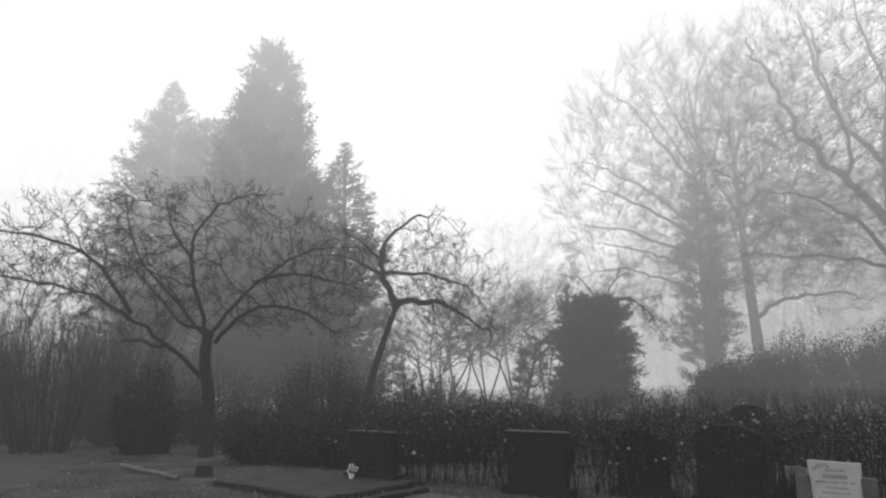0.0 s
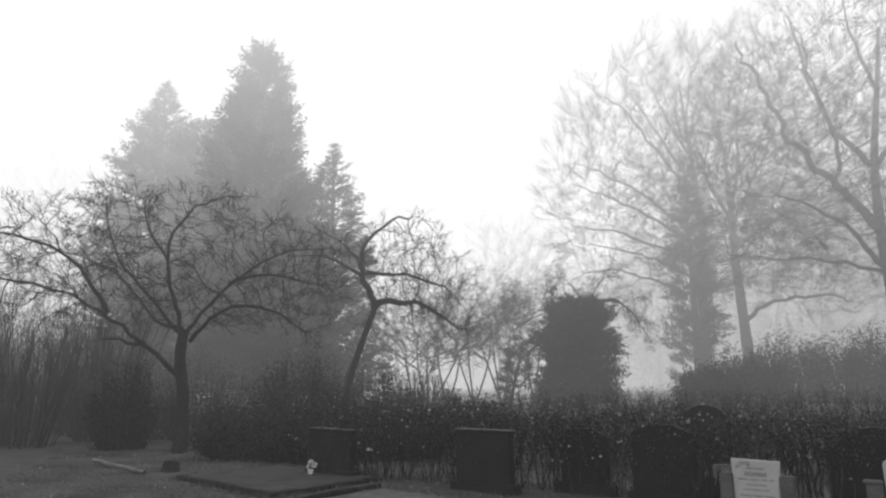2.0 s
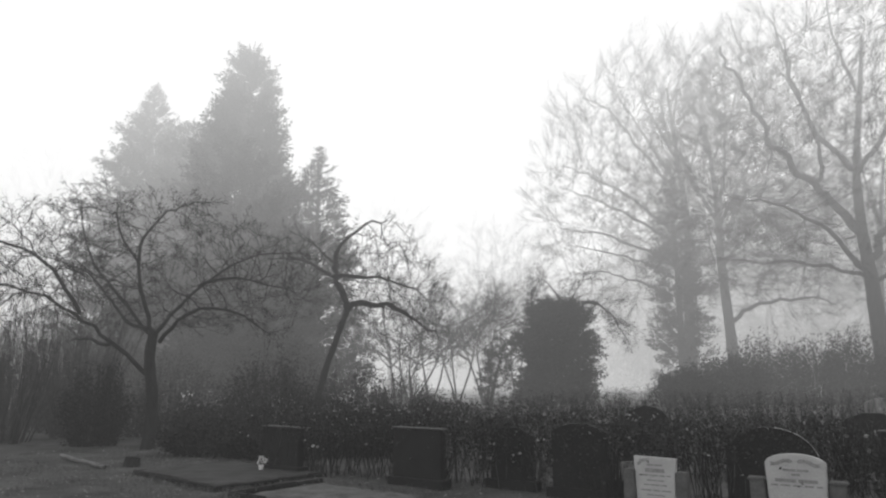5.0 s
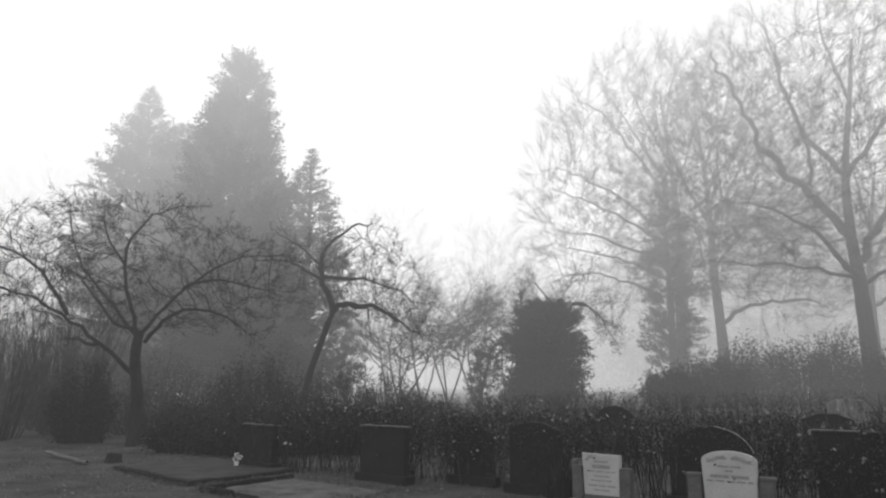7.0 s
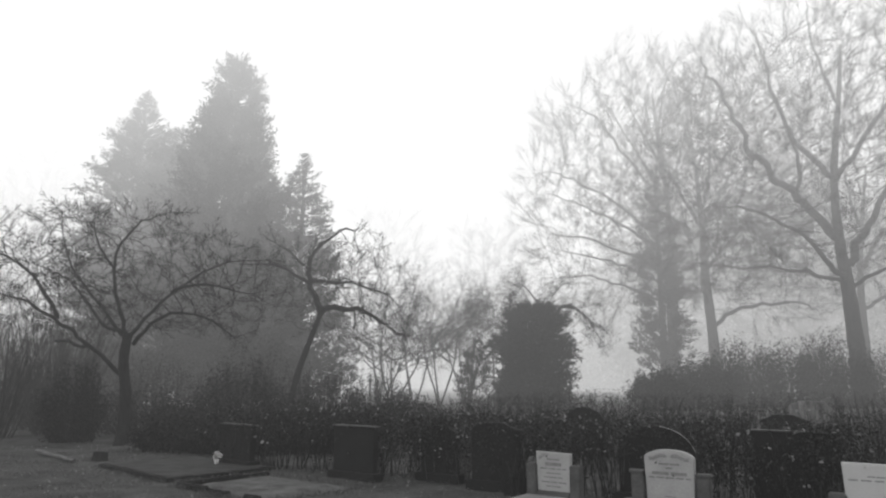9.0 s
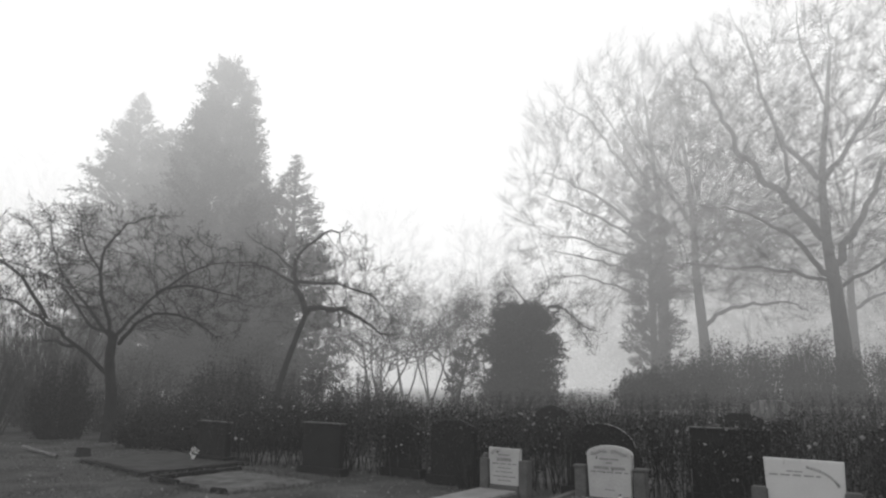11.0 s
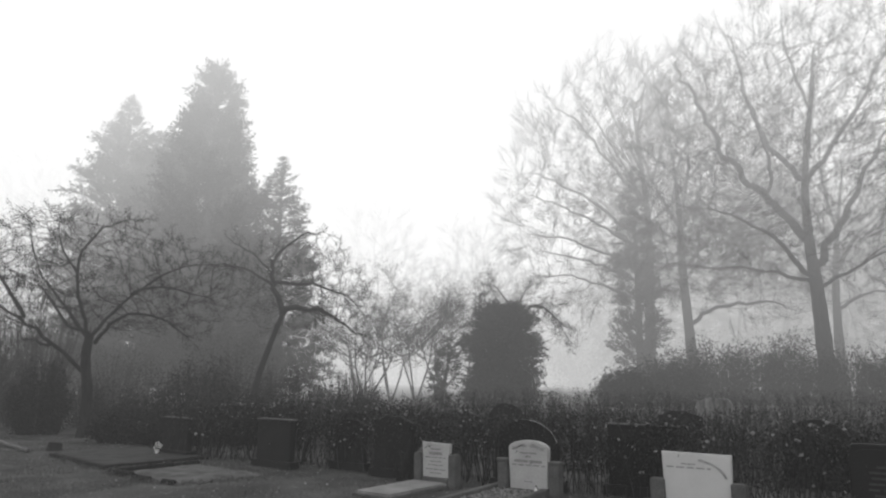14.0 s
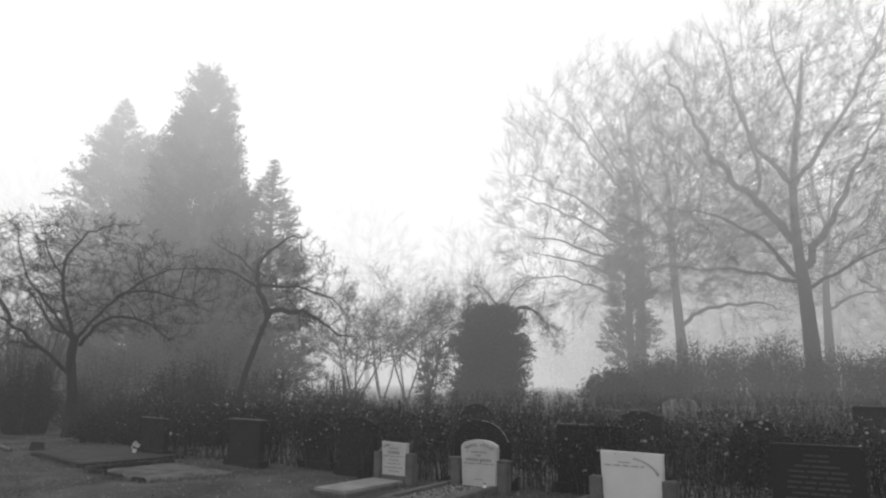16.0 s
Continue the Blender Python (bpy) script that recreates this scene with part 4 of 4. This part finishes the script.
# ---- conifers ----
conifer((-8.5, 31.5, 0), "tall dark cypress with a blunt pointed top", 18.1, [(0, 3.7), (0.25, 3.7), (0.5, 3.2), (0.62, 2.6), (0.7, 1.85), (0.85, 1.3), (0.93, 0.85), (0.97, 0.5), (1, 0.05)], 31, 760, 0.7, 0.35, 0.03)
conifer((-14.9, 34.9, 0), "tall dark conifer with a pointed top", 17.8, [(0, 3.6), (0.3, 3.4), (0.55, 2.6), (0.75, 1.65), (0.9, 0.7), (1, 0.03)], 32, 900, 0.3, 0.35, jag=0.28, frond=0.8)
conifer((-12.3, 34.2, 0), "dark conifer shouldering a taller one", 15.2, [(0, 3.0), (0.5, 2.4), (0.8, 1.6), (0.95, 0.9), (1, 0.1)], 33, 460, 0.3, 0.4)
conifer((-5.05, 32.5, 0), "slender open conifer with a thin top", 13.3, [(0, 3.0), (0.25, 2.8), (0.42, 2.1), (0.55, 1.65), (0.75, 1.05), (0.87, 0.6), (1, 0.02)], 34, 480, 0.3, 0.35, 0.13, jag=0.32, frond=0.75)
conifer((-6.4, 29.6, 0), "broad dense evergreen below taller trees", 8.6, [(0, 3.0), (0.4, 2.7), (0.75, 1.6), (1, 0.2)], 35, 380, 0.3, 0.4, 0.04)
conifer((-10.5, 29.0, 0), "broad dense evergreen below taller trees", 7.0, [(0, 3.2), (0.4, 2.7), (0.75, 1.6), (1, 0.2)], 36, 300, 0.3, 0.4)

# ---- the yew, its neighbours and the thicket ----
conifer((6.85, 32.3, 0), "dense dark yew with an uneven flat top", 5.2, [(0, 1.6), (0.2, 1.35), (0.45, 1.05), (0.7, 0.95), (0.9, 0.75), (1, 0.3)], 41, 400, 0.2, 0.9, name="yew", group="yews", jag=0.4)
conifer((7.5, 32.5, 0), "dense yew with a rounded top", 5.3, [(0, 0.8), (0.5, 0.6), (0.85, 0.5), (1, 0.2)], 46, 170, 0.1, 0.9, name="yew", group="yews", jag=0.4)
conifer((6.1, 32.6, 0), "dense yew with a ragged low top", 4.9, [(0, 0.6), (0.5, 0.55), (0.85, 0.5), (1, 0.3)], 47, 170, 0.3, 0.7, name="yew", group="yews")
conifer((5.6, 32.3, 0), "thin upright yew shoot beside a broader one", 5.7, [(0, 0.7), (0.7, 0.5), (1, 0.08)], 45, 110, 0.5, 0.3, name="yew", group="yews")
conifer((3.4, 32.6, 0), "small leaning ivy-covered evergreen", 3.3, [(0, 0.5), (0.5, 0.7), (1, 0.45)], 42, 80, 0.3, 0.4, name="evergreen", group="yews", lean=0.28)
bare_tree("weeping_tree", (7.6, 32.8, 0), "small tree with a hanging twiggy bough beside the yew",
          [(0, 0, -0.2), (0, 0, 2.0), (0.1, 0, 4.6)],
          [([(0.1, 0, 4.5), (0.9, 0, 5.2), (1.8, 0, 4.7), (2.7, 0, 3.2)], 0.09),
           ([(0.7, 0, 5.1), (1.6, 0.5, 5.0), (2.3, 0.7, 4.0)], 0.06), ([(0.1, 0, 4.5), (0.2, 0.3, 5.6), (0.9, 0.3, 6.4)], 0.06), ([(0.1, 0, 4.5), (-0.8, 0.3, 5.8), (-1.4, 0.3, 6.4)], 0.06)],
          HANGING_SPRAYS, 1.3, 4.0, 43, 0.15, leafy=0.6, lift=-0.1)
def thicket_tree(x, y, h, seed):
    rng = random.Random(seed)
    stems, limbs = [], []
    for j in range(3):
        a = j * 2.1 + rng.uniform(-0.5, 0.5)
        d = Vector((math.cos(a), math.sin(a), 2.6)).normalized()
        line = wander(rng, Vector((0.12 * math.cos(a), 0.12 * math.sin(a), 0.1)), d, h * 0.5, 5, 0.12, Vector((0, 0, 0.02)))
        stems.append(line)
        for i in range(4):
            b = a + rng.uniform(-1.6, 1.6)
            d = Vector((math.cos(b), math.sin(b), rng.uniform(0.2, 0.9))).normalized()
            limbs.append((wander(rng, line[rng.choice((3, 4, 5))], d, h * rng.uniform(0.35, 0.6), 5, 0.15, Vector((0, 0, 0.0))), 0.04))
    tree = bare_tree("thicket_tree", (x, y, 0), "small many-stemmed bare tree with layered twigs", [(0, 0, -0.2), (0, 0, 0.1), (0.03, 0, 0.3)], limbs,
                     LAYERED_SPRAYS, 1.7, 2.3, seed + 10, 0.15, "thicket of small bare trees", angle=60, lift=0.05)
    for line in stems:
        t = Tubes()
        t.add(line, [0.06 * (1 - 0.1 * i) for i in range(6)], 6)
        t.make("stem", M_BARK, tree, "slender leaning stem", True)


for k, (x, y, h) in enumerate([(0.5, 38.8, 7.4), (2.0, 38.2, 8.8), (3.5, 37.6, 8.2), (-1.3, 36.6, 6.6), (5.6, 39.5, 8.2), (-0.3, 33.5, 6.2)]):
    thicket_tree(x, y, h, 50 + k)


# ---- the great trees ----
def flat_limb(pts, y1):
    """A limb given by x and z, that reaches y1 metres further off at its end."""
    n = len(pts) - 1
    return [(x, y1 * i / n, z) for i, (x, z) in enumerate(pts)]


tall_tree("oak", (28.0, 41.6, 0), "great bare oak with heavy rising limbs",
          trunk=[(0.15, 0, -0.3), (0.05, 0, 4), (-0.1, 0, 7.8), (-0.3, 0, 10.4), (-0.2, 0, 14.7), (0.7, 0, 20.4), (1.2, 0, 24)],
          own=[(flat_limb([(-0.4, 10.5), (-2.5, 12.8), (-4.6, 14.7), (-6.4, 17.1), (-7.8, 20.0), (-9.2, 22.4)], -1.5), 0.30),
               (flat_limb([(-0.2, 7.8), (-1.7, 8.9), (-4.5, 11.0), (-8.2, 12.1)], -2.5), 0.22),
               (flat_limb([(-0.2, 7.6), (-3.0, 8.6), (-6.5, 8.9), (-9.0, 9.3)], 2.5), 0.14),
               (flat_limb([(0.2, 8.9), (2.4, 12.4), (5.0, 16.3), (7.5, 20.4)], 1.5), 0.28),
               (flat_limb([(-0.3, 14.6), (-2.5, 17.9), (-3.3, 22.5), (-3.8, 26.3)], 2.0), 0.20),
               (flat_limb([(-2.8, 13.3), (-2.8, 15.9), (-4.3, 19.6), (-5.2, 23.0)], -2.0), 0.15),
               (flat_limb([(-0.2, 14.3), (2.1, 17.5), (4.9, 22.5), (6.1, 26.3)], -2.0), 0.20),
               (flat_limb([(0.6, 19.6), (-0.5, 23.8), (-0.5, 27.6)], 0.5), 0.12),
               (flat_limb([(0.3, 7.4), (2.8, 8.9), (5.5, 10.1)], -1.5), 0.14)],
          domes=[((0.3, 0, 15.0), (12.3, 9.5, 11.8), 7.8), ((-5.5, -0.5, 11.5), (6.0, 5.0, 4.0), 7.8)], count=4600, seed=71, r0=0.60, kill=0.7, step=0.5, twig=1.5, extra=0.26, thickest=0.14)
tall_tree("oak", (22.75, 51.0, 0), "tall bare oak with a low limb and fanning crown",
          trunk=[(0.1, 0, -0.3), (0, 0, 4), (-0.3, 0, 9.9), (-0.3, 0, 13.6), (-0.5, 0, 18.4), (-1.0, 0, 23)],
          own=[(flat_limb([(0, 5.5), (2.0, 6.8), (5.6, 7.2), (7.3, 6.6)], -2), 0.19),
               (flat_limb([(-0.3, 9.9), (2.4, 12.7), (4.8, 14.2)], 1.5), 0.15),
               (flat_limb([(-0.3, 13.0), (1.7, 17.0), (3.4, 20.9)], -1), 0.15),
               (flat_limb([(-0.3, 14.0), (0.9, 19.4), (1.5, 24.8)], 1), 0.16),
               (flat_limb([(-0.2, 12.7), (-2.0, 16.9), (-3.6, 20.8), (-4.0, 24.5)], 0.5), 0.16),
               (flat_limb([(-0.6, 19), (-1.4, 24), (-1.5, 28)], 1), 0.11), (flat_limb([(-0.5, 18), (1.5, 23), (2.4, 28.5)], -1), 0.12), (flat_limb([(-0.4, 16), (3.2, 21), (5.0, 25.5)], 1), 0.12)],
          domes=[((0.6, 0, 16.6), (8.2, 7.5, 11.6), 8.5), ((4.2, -1, 7.6), (4.0, 2.5, 1.8), 5.6)], count=2500, seed=72, r0=0.50, kill=0.8, twig=1.7, extra=0.28)
tall_tree("beech", (19.3, 50.0, 0), "tall bare tree with a wide fine-twigged crown",
          trunk=[(0.1, 0, -0.3), (0, 0, 4), (0.2, 0, 9), (0.3, 0, 13.4), (-0.2, 0, 20.5), (-0.5, 0, 24)],
          own=[(flat_limb([(-0.1, 7.2), (-3.1, 8.4), (-5.7, 9.3), (-8.4, 9.3)], 1), 0.13),
               (flat_limb([(0, 9.2), (-3.5, 11.1), (-7.0, 12.0), (-9.3, 12.2)], -2), 0.13),
               (flat_limb([(0, 8.2), (-3.0, 9.6), (-6.0, 10.3), (-9.0, 10.6)], -3.5), 0.12),
               (flat_limb([(0.1, 11.6), (-3.3, 14.8), (-6.9, 17.1), (-9.2, 17.9)], 1), 0.14),
               (flat_limb([(0.1, 11.0), (-3.8, 13.2), (-7.0, 14.4), (-9.6, 15.0)], -3), 0.13),
               (flat_limb([(0.2, 14.8), (-2.8, 18.6), (-5.4, 21.9), (-7.3, 22.9)], -1), 0.14),
               (flat_limb([(0, 18.1), (-1.7, 21.9), (-3.0, 25.8)], 1), 0.11),
               (flat_limb([(-0.2, 20.0), (0.2, 23.9), (1.8, 27.4)], -1), 0.10), (flat_limb([(0.2, 15), (-2.5, 21), (-4.8, 25.5)], 2), 0.12), (flat_limb([(0.2, 16), (2.2, 21), (3.0, 27)], 1), 0.11)],
          domes=[((-1.0, 0, 15.6), (10.2, 8.5, 11.4), 7.0)], count=3600, seed=73, r0=0.50, kill=0.8, twig=1.7, extra=0.28)
tall_tree("oak", (34.8, 52.0, 0), "bare oak standing behind a larger one",
          trunk=[(0, 0, -0.3), (0, 0, 4.5), (0.2, 0, 9.2), (0.8, 0, 13.9), (1.7, 0, 18.7)],
          own=[(flat_limb([(0.2, 7.0), (2.7, 8.3), (5.4, 8.1)], -1.5), 0.15), (flat_limb([(0.4, 10.2), (2.7, 13.0), (5.8, 15.8)], 1.5), 0.2), (flat_limb([(0.7, 13.5), (-0.1, 17.3), (-0.2, 21.2)], 0), 0.14)],
          domes=[((1.0, 0, 14.5), (9.0, 7.0, 9.8), 6.0)], count=1800, seed=74, r0=0.48, kill=0.9, twig=1.7, extra=0.28)
conifer((18.0, 48.0, 0), "narrow ivy-clad evergreen beneath bare trees", 16.8, [(0, 2.3), (0.3, 2.1), (0.55, 1.6), (0.8, 0.95), (1, 0.2)], 44, 380, 0.6, 0.7, 0.2, group="evergreens under the tall trees")

# ---- evergreen bank, bushes and undergrowth ----
for k, (x, y, r, h) in enumerate([(13.5, 34, 1.6, 1.8), (16.0, 36, 2.2, 2.6), (19.0, 38, 2.4, 3.3), (22.0, 38.5, 2.5, 3.4), (24.6, 38.5, 2.0, 3.8), (28.0, 38, 2.6, 3.2), (31.5, 38, 2.6, 3.5), (35.0, 38, 2.6, 3.6), (38.5, 38, 2.6, 3.4), (42, 38, 2.8, 3.4)]):
    bush("rhododendron", (x, y, 0), "dark broad evergreen rhododendron bush", (r * 1.15, r * 0.9, h * 1.1), 80 + k, 11000, 0.15, M_EVERGREEN, 130, group="bank of evergreen bushes", ragged=0.3)
for k, (x, y, r, h) in enumerate([(-6.6, 15.3, 0.8, 2.3), (-3.0, 17.5, 1.5, 2.4), (-1.4, 21.0, 1.4, 2.4), (-4.2, 22.5, 2.0, 3.2), (-7.5, 22.0, 2.0, 3.0), (-10.5, 24.0, 2.4, 3.2), (-0.4, 27.0, 1.5, 2.2), (-11.5, 21.0, 2.2, 2.2), (-14.5, 22.0, 2.4, 2.4), (-8.8, 18.6, 1.2, 1.5), (-16.0, 27.0, 3.0, 4.2), (-20.0, 26.0, 3.2, 4.2), (-13.0, 26.5, 2.8, 3.8), (-24.0, 29.0, 3.4, 4.6), (-3.4, 13.6, 1.0, 0.75), (-1.9, 13.0, 1.1, 0.95), (-0.3, 13.4, 1.2, 1.0), (-4.0, 16.6, 1.3, 1.2), (-2.2, 15.2, 1.2, 1.2), (-6.0, 17.6, 1.4, 1.5), (-0.6, 16.4, 1.4, 1.2), (1.2, 18.0, 1.4, 1.2)]):
    bush("shrub", (x, y, 0), "dense dark leafless-looking shrub under the trees", (r, r, h * 0.85), 100 + k, 6500, 0.075, M_EVERGREEN, 70, group="undergrowth shrubs")


def shoots(base, label, spread_r, height, count, seed):
    rng = random.Random(seed)
    ob = thing("coppice_shrub", Matrix.Translation(base), label, "shrub", "coppiced shrubs")
    rest = Tubes()
    for i in range(count):
        t = Tubes() if i < 24 else rest
        a, q = rng.uniform(0, 6.283), math.sqrt(rng.random()) * spread_r * 0.5
        foot = Vector((math.cos(a) * q, math.sin(a) * q, -0.05))
        d = Vector((math.cos(a) * 0.35 * q / spread_r * 2, math.sin(a) * 0.35 * q / spread_r * 2, 1))
        line = wander(rng, foot, d, height * rng.uniform(0.6, 1.1), 6, 0.09, Vector((0, 0, 0.02)))
        r = rng.uniform(0.008, 0.02)
        t.add(line, [r * (1 - 0.12 * j) for j in range(7)], 3)
        branch_out(rng, t, line, r, [(5, 0.5, 30, 0.12, 0.1, 0.35), (3, 0.22, 35, 0.15, 0.05, 0.2)])
        if i < 24:
            t.make("shoot", M_SHOOT, ob)
    rest.make("stem_tangle", M_SHOOT, ob, kind="stuff")
    return ob


for k, (x, y, r, h, n) in enumerate([(-9.0, 15.6, 1.3, 3.2, 110), (-11.0, 14.6, 1.4, 3.3, 110), (-8.2, 17.4, 1.2, 3.5, 100), (-11.5, 17.6, 1.6, 3.7, 120), (-9.8, 19.5, 1.6, 3.9, 120), (-13.6, 19.5, 1.7, 4.0, 120)]):
    shoots((x, y, 0), "tall bare shrub of many upright shoots", r, h, n, 120 + k)

# ---- far trees fading in the fog ----
FAR = "distant bare tree pale in the fog"
WOOD = "distant trees"
def far_tree(x, y, height, reach, seed):
    rng = random.Random(seed)
    trunk = [(rng.uniform(-0.4, 0.4) * i, rng.uniform(-0.4, 0.4) * i, height * 0.75 * i / 4 - 0.3) for i in range(5)]
    return tall_tree("distant_tree", (x, y, 0), FAR, trunk, (), [((0, 0, height * 0.58), (reach, reach, height * 0.43), height * 0.2)], 520, seed, 0.42, WOOD, step=0.9, kill=1.4, tip=0.02, twig=2.6, extra=0.8)


far_a = far_tree(-14, 112, 27, 9.5, 140)
far_b = far_tree(3.5, 120, 27, 8.5, 141)
# most trees and bushes below are added to grey the low fog
wood_rng = random.Random(170)
for k in range(46):
    a = radians(-47 + 94 * (k + wood_rng.uniform(-0.4, 0.4)) / 45)
    d = wood_rng.uniform(118, 160) if abs(math.degrees(a)) < 14 else wood_rng.uniform(82, 135)
    low = 0.72 if -6 < math.degrees(a) < 14 else 1.0
    copy_thing((far_a, far_b)[k % 2], pose(2 + d * math.sin(a), d * math.cos(a), 0, 0, 0, 67 * k) @ Matrix.Scale(low * wood_rng.uniform(0.8, 1.0), 4))
far_bush = bush("distant_bush", (-20, 150, 0), "distant undergrowth pale in the fog", (7.0, 4.0, 6.0), 160, 9000, 0.36, M_EVERGREEN, 90, group="distant shrubs")
for k in range(40):
    a = radians(-47 + 94 * (k + wood_rng.uniform(-0.3, 0.3)) / 39)
    right = math.degrees(a) > 14
    d = wood_rng.uniform(95, 120) if right else wood_rng.uniform(125, 165)
    copy_thing(far_bush, pose(2 + d * math.sin(a), d * math.cos(a), 0, 0, 0, 180 * (k % 2)) @ Matrix.Scale(wood_rng.uniform(1.5, 2.1) if right else wood_rng.uniform(0.8, 1.3), 4))
for k in range(26):
    a = radians(12 + 34 * (k + wood_rng.uniform(-0.4, 0.4)) / 25)
    d = wood_rng.uniform(85, 130)
    copy_thing((far_a, far_b)[k % 2], pose(2 + d * math.sin(a), d * math.cos(a), 0, 0, 0, 41 * k) @ Matrix.Scale(wood_rng.uniform(0.7, 0.95), 4))
for k in range(26):
    a = radians(-22 + 36 * (k + wood_rng.uniform(-0.4, 0.4)) / 25)
    d = wood_rng.uniform(105, 150)
    copy_thing((far_a, far_b)[k % 2], pose(2 + d * math.sin(a), d * math.cos(a), 0, 0, 0, 53 * k) @ Matrix.Scale(wood_rng.uniform(0.6, 0.95), 4))
for x, y, q in ((-5, 76, 0.76), (6.5, 78, 0.7), (-37, 62, 0.80), (-46, 70, 0.84), (-30, 66, 0.6)):
    copy_thing(far_b, pose(x, y, 0, 0, 0, 31 * x) @ Matrix.Scale(q, 4))
for x, y, q in ((-30, 44, 0.85), (-24, 46, 0.8), (-38, 50, 1.0), (-33, 56, 1.1)):
    copy_thing(far_bush, pose(x, y, 0, 0, 0, 20 * x) @ Matrix.Scale(q, 4))
for k in range(12):
    a = radians(-20 + 36 * (k + wood_rng.uniform(-0.3, 0.3)) / 11)
    d = wood_rng.uniform(115, 140)
    copy_thing(far_bush, pose(2 + d * math.sin(a), d * math.cos(a), 0, 0, 0, 180 * (k % 2)) @ Matrix.Scale(wood_rng.uniform(1.2, 1.7), 4))
